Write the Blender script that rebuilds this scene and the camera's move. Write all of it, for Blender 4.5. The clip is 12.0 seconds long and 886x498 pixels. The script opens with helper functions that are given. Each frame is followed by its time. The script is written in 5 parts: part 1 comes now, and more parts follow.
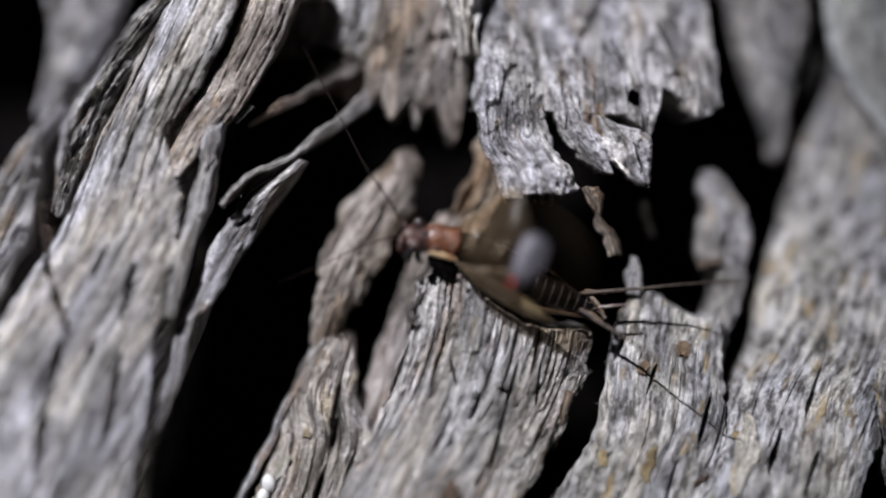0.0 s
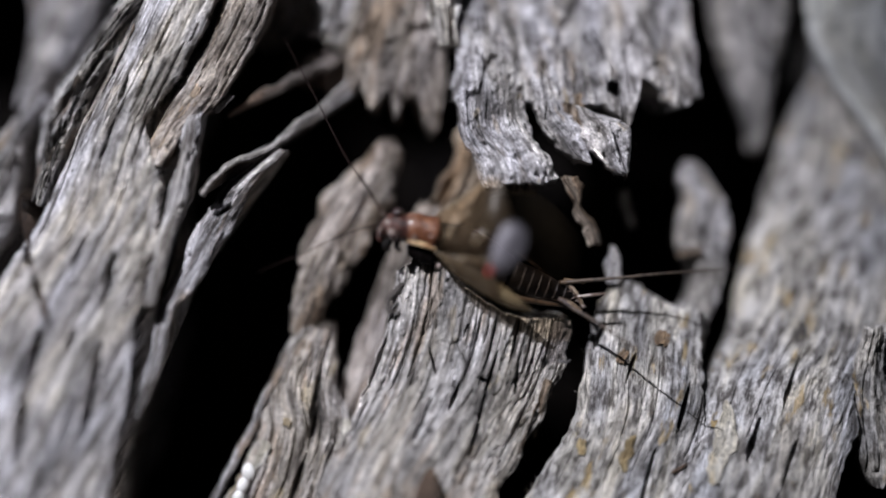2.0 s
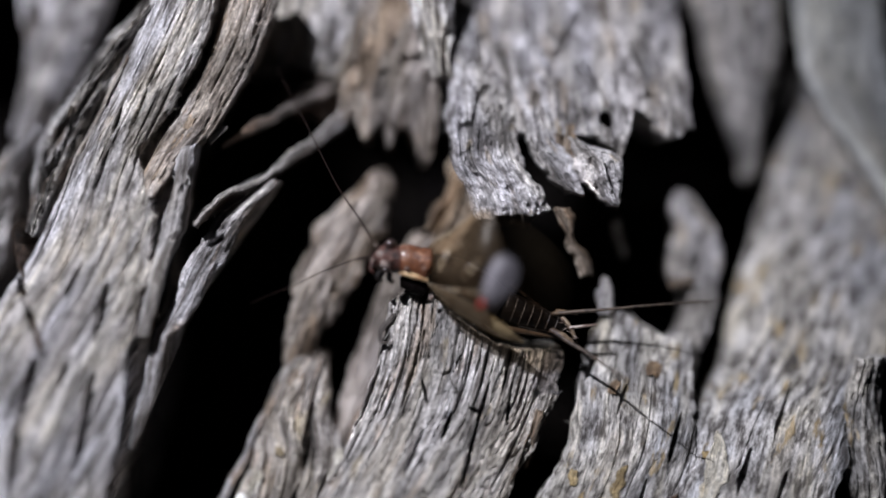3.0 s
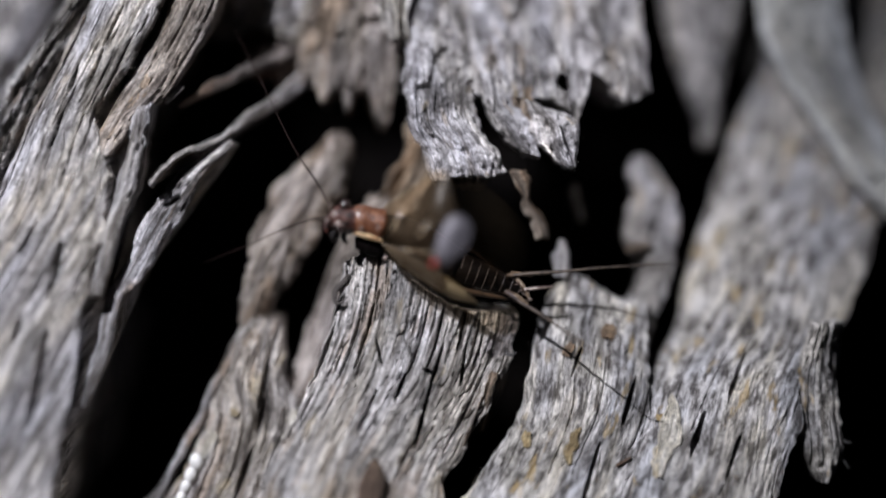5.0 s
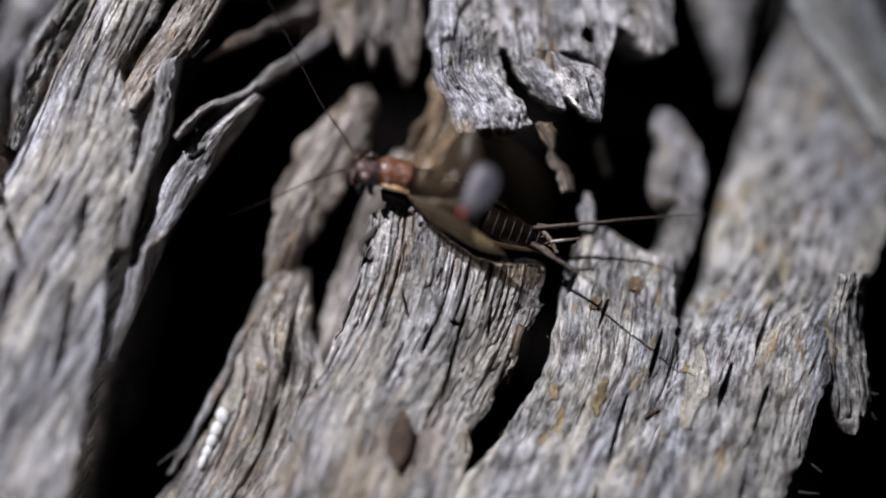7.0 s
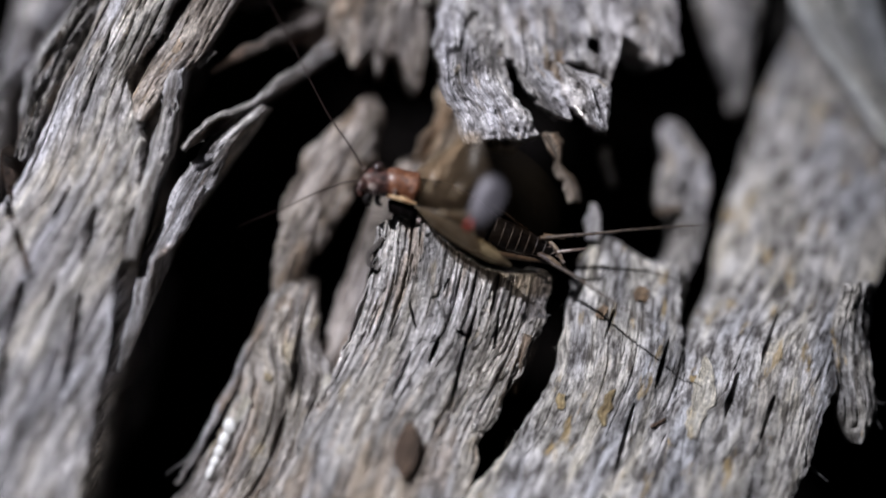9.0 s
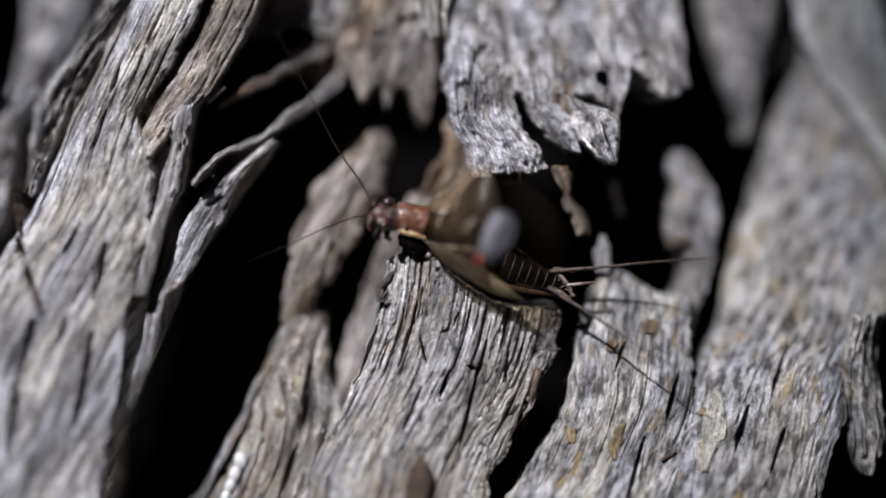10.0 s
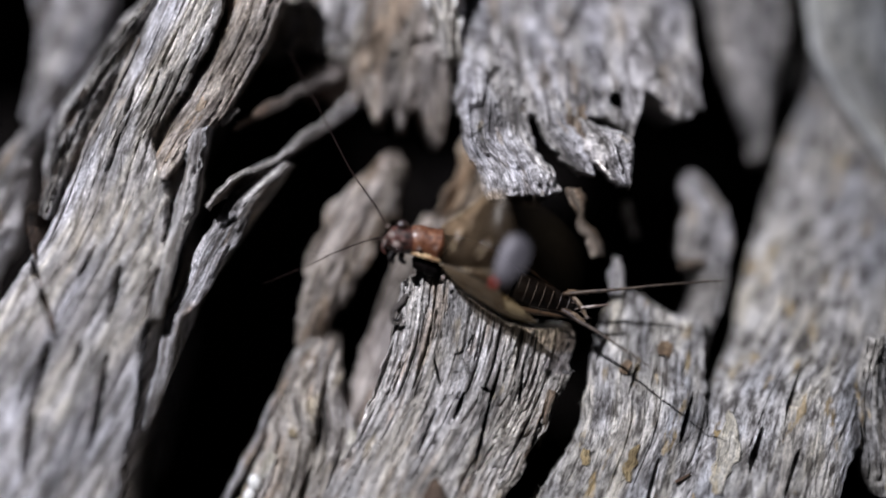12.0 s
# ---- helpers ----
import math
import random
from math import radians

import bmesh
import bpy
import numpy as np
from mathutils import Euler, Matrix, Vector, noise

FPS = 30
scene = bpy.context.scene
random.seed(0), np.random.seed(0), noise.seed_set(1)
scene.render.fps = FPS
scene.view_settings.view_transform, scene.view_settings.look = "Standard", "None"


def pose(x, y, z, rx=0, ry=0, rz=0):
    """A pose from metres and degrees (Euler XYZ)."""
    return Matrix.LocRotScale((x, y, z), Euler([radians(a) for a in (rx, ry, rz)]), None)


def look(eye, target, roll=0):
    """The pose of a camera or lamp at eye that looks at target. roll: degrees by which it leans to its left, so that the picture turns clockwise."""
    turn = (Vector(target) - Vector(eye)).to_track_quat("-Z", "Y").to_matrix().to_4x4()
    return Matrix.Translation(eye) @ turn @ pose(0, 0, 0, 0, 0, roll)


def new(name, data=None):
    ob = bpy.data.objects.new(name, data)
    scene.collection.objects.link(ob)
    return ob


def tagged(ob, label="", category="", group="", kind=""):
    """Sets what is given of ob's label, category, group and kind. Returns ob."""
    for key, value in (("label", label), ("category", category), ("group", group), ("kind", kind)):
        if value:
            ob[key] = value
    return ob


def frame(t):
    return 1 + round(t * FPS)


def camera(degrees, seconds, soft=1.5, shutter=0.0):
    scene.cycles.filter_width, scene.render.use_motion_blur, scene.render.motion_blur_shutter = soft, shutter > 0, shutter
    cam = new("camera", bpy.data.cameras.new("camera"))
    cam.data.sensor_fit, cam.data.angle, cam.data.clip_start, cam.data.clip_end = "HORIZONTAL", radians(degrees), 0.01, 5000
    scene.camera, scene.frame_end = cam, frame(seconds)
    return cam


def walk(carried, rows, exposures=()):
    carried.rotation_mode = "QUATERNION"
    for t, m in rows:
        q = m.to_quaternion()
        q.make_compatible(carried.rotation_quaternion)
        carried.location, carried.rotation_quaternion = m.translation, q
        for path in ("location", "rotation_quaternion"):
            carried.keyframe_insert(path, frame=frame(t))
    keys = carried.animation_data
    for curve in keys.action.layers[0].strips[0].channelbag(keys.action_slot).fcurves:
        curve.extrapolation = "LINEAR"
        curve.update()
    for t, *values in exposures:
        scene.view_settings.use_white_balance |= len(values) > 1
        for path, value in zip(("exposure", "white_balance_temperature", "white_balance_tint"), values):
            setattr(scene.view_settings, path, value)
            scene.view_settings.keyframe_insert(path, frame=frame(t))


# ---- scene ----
MM = 0.001
REACH = 104.8  # millimetres from the first eye to the plane of the bark

cam = camera(28.0, 12.0, 1.85, 0.5)
cam.data.dof.use_dof = True
cam.data.dof.focus_distance = 106.4 * MM
cam.data.dof.aperture_fstop = 4.4
cam.data.dof.aperture_blades = 0

# seconds, right, up and ahead in millimetres, yaw, pitch, roll
ROWS = [
    (0.0, 0.000, 0.000, 0.000, -0.000, 0.000, -0.001),
    (0.5, 1.583, 0.125, -0.373, 0.007, 0.033, -0.071),
    (1.0, 0.919, -0.626, -0.049, -0.020, 0.002, -0.028),
    (1.5, 1.439, -1.091, -0.178, -0.008, -0.009, -0.131),
    (2.0, 1.229, -0.614, -0.335, 0.002, -0.011, 0.036),
    (2.5, 1.619, -0.133, -0.242, -0.027, 0.031, -0.001),
    (3.0, 1.668, 1.236, -0.733, -0.005, -0.006, 0.117),
    (3.2, 1.674, 0.824, -0.893, -0.022, 0.012, 0.235),
    (4.8, 3.866, -0.800, -1.038, 0.064, -0.097, 0.597),
    (5.0, 4.415, -0.904, -0.753, 0.022, -0.084, 0.492),
    (5.1, 4.022, -4.960, -0.967, 0.017, 0.016, 0.304),
    (5.5, 3.563, -4.110, -0.813, 0.007, -0.012, 0.218),
    (6.0, 2.861, -3.902, -0.840, -0.012, 0.001, 0.125),
    (6.5, 2.820, -3.971, -0.597, -0.002, -0.010, 0.261),
    (7.0, 2.819, -3.919, -0.566, -0.001, -0.010, 0.265),
    (8.8, 2.478, -3.847, -0.432, 0.018, 0.014, 0.247),
    (9.0, 2.307, -3.183, -0.843, -0.052, -0.067, 0.158),
    (9.5, 2.134, -1.702, -0.924, -0.010, -0.040, -0.001),
    (10.0, 1.801, -1.276, -0.961, -0.010, -0.000, -0.102),
    (10.5, 1.416, -0.785, -0.717, -0.014, 0.014, -0.116),
    (11.0, 1.356, 0.442, -0.911, 0.013, 0.060, -0.050),
    (11.5, 1.165, 0.754, -0.981, 0.021, 0.079, -0.137),
    (12.0, 1.020, -0.008, -1.033, 0.026, 0.044, -0.122),
]
walk(cam, [(t, pose(x * MM, (y - REACH) * MM, z * MM, 90 + pitch, 0, yaw) @ pose(0, 0, 0, 0, 0, roll))
           for t, x, z, y, yaw, pitch, roll in ROWS], [(0.0, 0.0), (12.0, 0.0)])

# ---- night air and the torch ----
world = bpy.data.worlds.new("night")
scene.world = world
world.use_nodes = True
world.node_tree.nodes["Background"].inputs[0].default_value = (0.55, 0.62, 0.8, 1)
world.node_tree.nodes["Background"].inputs[1].default_value = 0.011

torch = bpy.data.lights.new("torch", "SPOT")
torch.energy, torch.color = 6.4, (0.92, 0.917, 1.0)
torch.shadow_soft_size = 3.5 * MM
torch.spot_size, torch.spot_blend = radians(28), 1.0
new("torch", torch).matrix_world = look((-118 * MM, -200 * MM, 192 * MM), (-24 * MM, 0, -4 * MM))


# ---- materials ----
def material(name):
    m = bpy.data.materials.new(name)
    m.use_nodes = True
    return m, m.node_tree.nodes, m.node_tree.links, m.node_tree.nodes["Principled BSDF"]


def ramp_node(nodes, stops, mode="LINEAR"):
    r = nodes.new("ShaderNodeValToRGB")
    r.color_ramp.interpolation = mode
    els = r.color_ramp.elements
    while len(els) < len(stops):
        els.new(0.5)
    for el, (at, col) in zip(els, stops):
        el.position = at
        el.color = (*col, 1) if len(col) == 3 else (col[0], col[0], col[0], 1)
    return r


def noise_node(nodes, links, vec, stretch, detail=4.0, rough=0.6, scale=1.0):
    """Noise on the grain coordinates (millimetres across and along)."""
    mp = nodes.new("ShaderNodeMapping")
    mp.inputs["Scale"].default_value = (stretch[0], stretch[1], 1)
    links.new(vec, mp.inputs["Vector"])
    n = nodes.new("ShaderNodeTexNoise")
    n.inputs["Scale"].default_value = scale
    n.inputs["Detail"].default_value = detail
    n.inputs["Roughness"].default_value = rough
    links.new(mp.outputs[0], n.inputs["Vector"])
    return n.outputs["Fac"]


def mixed(nodes, links, fac, a, b, mode="MIX"):
    n = nodes.new("ShaderNodeMix")
    n.data_type, n.blend_type = "RGBA", mode
    for sock, val in ((n.inputs[0], fac), (n.inputs[6], a), (n.inputs[7], b)):
        if isinstance(val, (int, float)):
            sock.default_value = val
        elif isinstance(val, tuple):
            sock.default_value = (*val, 1)
        else:
            links.new(val, sock)
    return n.outputs[2]


def bark_material(name, dark, mid, light, tint, tint_from=0.56, fleck=None, fleck_from=0.66, weave=(3.0, 0.22), lines=0.75, cool=(0.93, 0.94, 1.0), warmth=(1.0, 0.96, 0.88), patch=0.8, sheen=0.7, bite=0.7, fine=0.8):
    """Weathered fibrous bark: streaks along the grain, blotches, specks, fine relief."""
    m, nodes, links, bsdf = material(name)
    uv = nodes.new("ShaderNodeUVMap").outputs[0]
    fibre = noise_node(nodes, links, uv, weave, 7, 0.72)
    blotch = noise_node(nodes, links, uv, (0.38, 0.14), 5, 0.62)
    speck = noise_node(nodes, links, uv, (4.5, 2.0), 6, 0.75)
    base = ramp_node(nodes, [(0.42, dark), (0.485, mid), (0.57, light)])
    links.new(fibre, base.inputs[0])
    tone = ramp_node(nodes, [(0.4, (0.55,)), (0.5, (0.92,)), (0.6, (1.2,))])
    links.new(blotch, tone.inputs[0])
    col = mixed(nodes, links, 1.0, base.outputs[0], tone.outputs[0], "MULTIPLY")
    warm = ramp_node(nodes, [(tint_from, (0.0,)), (tint_from + 0.06, (0.85,))])
    links.new(noise_node(nodes, links, uv, (0.5, 0.1), 5, 0.65), warm.inputs[0])
    hue = mixed(nodes, links, 1.0, tint, ramp_like(nodes, links, fibre), "MULTIPLY")
    col = mixed(nodes, links, warm.outputs[0], col, hue)
    if fleck:
        fl = ramp_node(nodes, [(fleck_from, (0.0,)), (fleck_from + 0.07, (0.75,))])
        links.new(noise_node(nodes, links, uv, (0.75, 0.26), 4, 0.6), fl.inputs[0])
        col = mixed(nodes, links, fl.outputs[0], col, fleck)
    area = ramp_node(nodes, [(0.38, cool), (0.46, (0.78, 0.77, 0.78)), (0.5, (1.0, 0.99, 0.99)), (0.56, warmth), (0.63, (0.82, 0.8, 0.79))])
    links.new(noise_node(nodes, links, uv, (0.3, 0.075), 3, 0.55), area.inputs[0])
    col = mixed(nodes, links, patch, col, area.outputs[0], "MULTIPLY")
    streak = ramp_node(nodes, [(0.37, (0.2,)), (0.41, (1.0,))])
    links.new(noise_node(nodes, links, uv, (1.7, 0.13), 6, 0.7), streak.inputs[0])
    col = mixed(nodes, links, lines, col, streak.outputs[0], "MULTIPLY")
    pits = ramp_node(nodes, [(0.36, (0.25,)), (0.42, (0.9,)), (0.53, (1.0,)), (0.61, (1.5,))])
    links.new(speck, pits.inputs[0])
    col = mixed(nodes, links, 0.3 + 0.7 * fine, col, pits.outputs[0], "MULTIPLY")
    hair = ramp_node(nodes, [(0.34, (0.2,)), (0.41, (0.92,)), (0.53, (1.0,)), (0.62, (1.4,))])
    links.new(noise_node(nodes, links, uv, (9.0, 0.32), 4, 0.6), hair.inputs[0])
    col = mixed(nodes, links, fine, col, hair.outputs[0], "MULTIPLY")
    grit = ramp_node(nodes, [(0.36, (0.3,)), (0.47, (0.95,)), (0.55, (1.0,)), (0.66, (1.7,))])
    links.new(noise_node(nodes, links, uv, (14.0, 5.0), 3, 0.6), grit.inputs[0])
    col = mixed(nodes, links, bite, col, grit.outputs[0], "MULTIPLY")
    links.new(col, bsdf.inputs["Base Color"])
    bsdf.inputs["Roughness"].default_value = sheen
    # no gloss on near-black bark, so the painted fissure shade stays black
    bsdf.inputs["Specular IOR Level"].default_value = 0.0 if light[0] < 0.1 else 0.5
    bump = nodes.new("ShaderNodeBump")
    bump.inputs["Strength"].default_value = 1.0
    bump.inputs["Distance"].default_value = 0.22 * MM
    both = nodes.new("ShaderNodeMath")
    links.new(noise_node(nodes, links, uv, (6.0, 0.6), 7, 0.75), both.inputs[0])
    links.new(speck, both.inputs[1])
    links.new(both.outputs[0], bump.inputs["Height"])
    links.new(bump.outputs[0], bsdf.inputs["Normal"])
    return m


def ramp_like(nodes, links, fac):
    """Light and dark streaks from a noise."""
    r = ramp_node(nodes, [(0.42, (0.45,)), (0.5, (1.0,)), (0.58, (1.35,))])
    links.new(fac, r.inputs[0])
    return r.outputs[0]


GREY = bark_material("grey_bark", (0.12, 0.105, 0.095), (0.35, 0.335, 0.33), (0.68, 0.665, 0.665), (0.33, 0.25, 0.18), 0.55)
PALE = bark_material("pale_bark", (0.16, 0.145, 0.13), (0.53, 0.514, 0.505), (0.89, 0.873, 0.865), (0.5, 0.47, 0.44), 0.545, (0.5, 0.45, 0.39), 0.64, (2.9, 0.4), 0.5, (0.93, 0.94, 1.0), (1.0, 0.96, 0.87), 1.0)
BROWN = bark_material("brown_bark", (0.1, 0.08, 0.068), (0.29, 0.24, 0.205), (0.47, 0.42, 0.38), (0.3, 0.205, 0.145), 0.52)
WARM = bark_material("warm_bark", (0.1, 0.083, 0.07), (0.3, 0.262, 0.232), (0.52, 0.48, 0.445), (0.34, 0.23, 0.155), 0.53)
STUB = bark_material("stub_bark", (0.17, 0.152, 0.138), (0.55, 0.525, 0.495), (0.87, 0.845, 0.815), (0.5, 0.42, 0.34), 0.525, (0.55, 0.48, 0.36), 0.62, (4.2, 0.3))
TANBARK = bark_material("tan_bark", (0.14, 0.1, 0.07), (0.36, 0.285, 0.215), (0.54, 0.45, 0.36), (0.36, 0.25, 0.16), 0.5)
CREAMBARK = bark_material("cream_bark", (0.5, 0.48, 0.42), (0.7, 0.675, 0.61), (0.86, 0.84, 0.79), (0.62, 0.53, 0.36), 0.58, None, 0.66, (3.0, 0.22), 0.2)
# brown of the scar; also stands for shade on the tangle
SCAR_AND_SHADE = bark_material("brown_scar_and_shade", (0.08, 0.052, 0.036), (0.15, 0.1, 0.07), (0.2, 0.14, 0.1), (0.2, 0.12, 0.08), 0.52)
LICHEN = bark_material("lichen_bark", (0.12, 0.11, 0.105), (0.43, 0.42, 0.41), (0.84, 0.83, 0.82), (0.68, 0.65, 0.59), 0.53, (0.54, 0.4, 0.19), 0.6, (2.2, 0.6), 0.3, (0.88, 0.9, 0.96), (1.0, 0.97, 0.9), 1.0, 0.9, 0.3, 0.35)
BLEACHED = bark_material("bleached_bark", (0.2, 0.19, 0.19), (0.5, 0.485, 0.5), (0.9, 0.89, 0.91), (0.4, 0.34, 0.28), 0.545, (0.52, 0.42, 0.26), 0.63, (1.3, 0.5), 0.85)
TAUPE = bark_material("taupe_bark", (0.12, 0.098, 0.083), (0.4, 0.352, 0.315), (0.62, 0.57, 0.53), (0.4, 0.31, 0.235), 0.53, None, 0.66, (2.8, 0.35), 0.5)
WARMGREY = bark_material("warm_grey_bark", (0.14, 0.118, 0.1), (0.47, 0.432, 0.395), (0.74, 0.7, 0.655), (0.45, 0.36, 0.28), 0.53, (0.6, 0.52, 0.38), 0.6, (3.2, 0.3), 0.7)
LILAC = bark_material("lilac_grey_bark", (0.17, 0.16, 0.155), (0.53, 0.51, 0.5), (0.84, 0.82, 0.81), (0.42, 0.37, 0.31), 0.6, None, 0.66, (2.6, 0.7), 0.4)
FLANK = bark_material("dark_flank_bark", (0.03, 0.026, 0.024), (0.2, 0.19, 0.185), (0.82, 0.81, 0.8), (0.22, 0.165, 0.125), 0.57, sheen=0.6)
CLAY = bark_material("smooth_pale_bark", (0.52, 0.535, 0.53), (0.72, 0.745, 0.735), (0.84, 0.86, 0.85), (0.5, 0.49, 0.45), 0.56, None, 0.66, (1.2, 0.5), 0.25)
OCHRE = bark_material("ochre_lichen", (0.3, 0.21, 0.1), (0.52, 0.39, 0.19), (0.66, 0.53, 0.3), (0.6, 0.5, 0.33), 0.54, None, 0.66, (3.0, 0.5), 0.3)
RUSTY = bark_material("rusty_stain", (0.14, 0.09, 0.055), (0.26, 0.18, 0.11), (0.38, 0.28, 0.19), (0.3, 0.2, 0.12), 0.53)
# near black in place of the shade deep in the fissures
CORE_SHADE = bark_material("inner_bark", (0.005, 0.0045, 0.0045), (0.01, 0.009, 0.009), (0.016, 0.014, 0.013), (0.005, 0.004, 0.003))


def skin(name, colour, rough=0.4, spots=None, scale=2500.0, amount=0.5, coat=0.0, bump_mm=0.02, gloss=0.5, flecks=None):
    m, nodes, links, bsdf = material(name)
    co = nodes.new("ShaderNodeTexCoord").outputs["Object"]
    n = nodes.new("ShaderNodeTexNoise")
    n.inputs["Scale"].default_value, n.inputs["Detail"].default_value, n.inputs["Roughness"].default_value = scale, 5, 0.65
    links.new(co, n.inputs["Vector"])
    r = ramp_node(nodes, [(0.44, spots or colour), (0.55, colour)] + ([(0.6, colour), (0.68, flecks)] if flecks else []))
    links.new(n.outputs["Fac"], r.inputs[0])
    links.new(r.outputs[0], bsdf.inputs["Base Color"])
    bsdf.inputs["Roughness"].default_value = rough
    bsdf.inputs["Coat Weight"].default_value = coat
    bsdf.inputs["Specular IOR Level"].default_value = gloss
    bsdf.inputs["Coat Roughness"].default_value = 0.2
    b = nodes.new("ShaderNodeBump")
    b.inputs["Strength"].default_value, b.inputs["Distance"].default_value = 0.7, bump_mm * MM
    links.new(n.outputs["Fac"], b.inputs["Height"])
    links.new(b.outputs[0], bsdf.inputs["Normal"])
    return m


def membrane(name, colour, clear, rough=0.25, veins=(0.08, 0.05, 0.03), vein_scale=900.0, fade=None, tint=None):
    """Thin see-through wing skin with faint veins."""
    m, nodes, links, bsdf = material(name)
    co = nodes.new("ShaderNodeTexCoord").outputs["Object"]
    v = nodes.new("ShaderNodeTexVoronoi")
    v.feature = "DISTANCE_TO_EDGE"
    v.inputs["Scale"].default_value = vein_scale
    links.new(co, v.inputs["Vector"])
    r = ramp_node(nodes, [(0.0, (1.0,)), (0.06, (0.0,))])
    links.new(v.outputs["Distance"], r.inputs[0])
    n = nodes.new("ShaderNodeTexNoise")
    n.inputs["Scale"].default_value = 700
    links.new(co, n.inputs["Vector"])
    tone = ramp_node(nodes, [(0.3, tuple(c * 0.7 for c in colour)), (0.7, colour)])
    links.new(n.outputs["Fac"], tone.inputs[0])
    links.new(mixed(nodes, links, r.outputs[0], tone.outputs[0], veins), bsdf.inputs["Base Color"])
    bsdf.inputs["Roughness"].default_value = rough
    see = nodes.new("ShaderNodeBsdfTransparent")
    see.inputs[0].default_value = (*(tint or [min(1, 0.55 + 0.5 * c) for c in colour]), 1)
    mx = nodes.new("ShaderNodeMixShader")
    mx.inputs[0].default_value = clear
    if fade:  # thins out towards its rim
        gen = nodes.new("ShaderNodeTexCoord").outputs["Generated"]
        off = nodes.new("ShaderNodeVectorMath")
        off.operation = "DISTANCE"
        off.inputs[1].default_value = (0.5, 0.5, 0.5)
        links.new(gen, off.inputs[0])
        rim = nodes.new("ShaderNodeMapRange")
        rim.inputs[1].default_value, rim.inputs[2].default_value = fade
        rim.inputs[3].default_value, rim.inputs[4].default_value = clear, 1.0
        links.new(off.outputs["Value"], rim.inputs[0])
        links.new(rim.outputs[0], mx.inputs[0])
    links.new(bsdf.outputs[0], mx.inputs[1])
    links.new(see.outputs[0], mx.inputs[2])
    links.new(mx.outputs[0], nodes["Material Output"].inputs[0])
    return m


# ---- shapes ----
TABLE = np.random.RandomState(7).rand(512, 512)


def field(x, y, seed=0):
    """Smooth value noise, 0 to 1, on arrays."""
    x = np.asarray(x, float) + seed * 17.31
    y = np.asarray(y, float) + seed * 9.77
    xi, yi = np.floor(x).astype(int), np.floor(y).astype(int)
    fx, fy = x - xi, y - yi
    fx, fy = fx * fx * (3 - 2 * fx), fy * fy * (3 - 2 * fy)
    g = lambda a, b: TABLE[a % 512, b % 512]
    top = g(xi, yi) * (1 - fx) + g(xi + 1, yi) * fx
    low = g(xi, yi + 1) * (1 - fx) + g(xi + 1, yi + 1) * fx
    return top * (1 - fy) + low * fy


def rail(points, v):
    """A smooth curve through a few points, at the parameters v (0 to 1), paced by length."""
    p = np.array(points, float)
    s = np.r_[0, np.cumsum(np.linalg.norm(np.diff(p, axis=0), axis=1))]
    s /= s[-1]
    slope = np.gradient(p, s, axis=0) if len(p) > 2 else np.repeat((p[1:] - p[:1]), 2, 0)
    k = np.clip(np.searchsorted(s, v, side="right") - 1, 0, len(p) - 2)
    h = (s[k + 1] - s[k])[..., None]
    w = ((v - s[k]) / h[..., 0])[..., None]
    a, b, c, d = p[k], p[k + 1], slope[k] * h, slope[k + 1] * h
    return a * (1 + 2 * w) * (1 - w) ** 2 + c * w * (1 - w) ** 2 + b * w * w * (3 - 2 * w) + d * w * w * (w - 1)


def strands(s, t, width, length, seed):
    """Straight fibres with broken ends: each has a level of its own and a rounded back."""
    q = s / width
    c = np.floor(q).astype(int)
    r = np.floor(t / length + TABLE[c % 512, seed % 512] * 9).astype(int)
    back = 1 - 0.55 * (2 * (q - c) - 1) ** 2
    return TABLE[(c * 7 + r * 13) % 512, (seed * 5 + c) % 512] * back


def slits(s, t, wide, long, thin, share, seed):
    """Short dark slits between fibres: 1 in the middle of a slit, 0 outside it."""
    line = np.abs(2 * field(s / wide, t / long, seed) - 1)
    gate = np.clip((field(s / (1.6 * wide), t / (0.27 * long), seed + 1) - share) / 0.08, 0, 1)
    return gate * np.clip(1.25 - line / thin, 0, 1)


def rifts(s, t, pitch, long, half, share, seed):
    """Straight open rifts along the grain with pointed ends: 1 in the middle of a rift, 0 outside it."""
    c = np.floor(s / pitch + 0.5).astype(int)
    off = np.abs(s - pitch * (c + 0.6 * (TABLE[c % 512, seed % 512] - 0.5)))
    p = t / long + TABLE[(c * 3) % 512, (seed + 1) % 512] * 7
    r = np.floor(p).astype(int)
    luck = TABLE[(c * 5 + r * 11) % 512, (seed * 3 + c) % 512]
    width = half * np.clip((luck - share) / (1 - share) + 0.35, 0, 1) * np.sin(math.pi * (p - r)) ** 0.6 + 1e-4
    return np.where(luck > share, np.clip(1.3 - off / width, 0, 1), 0)


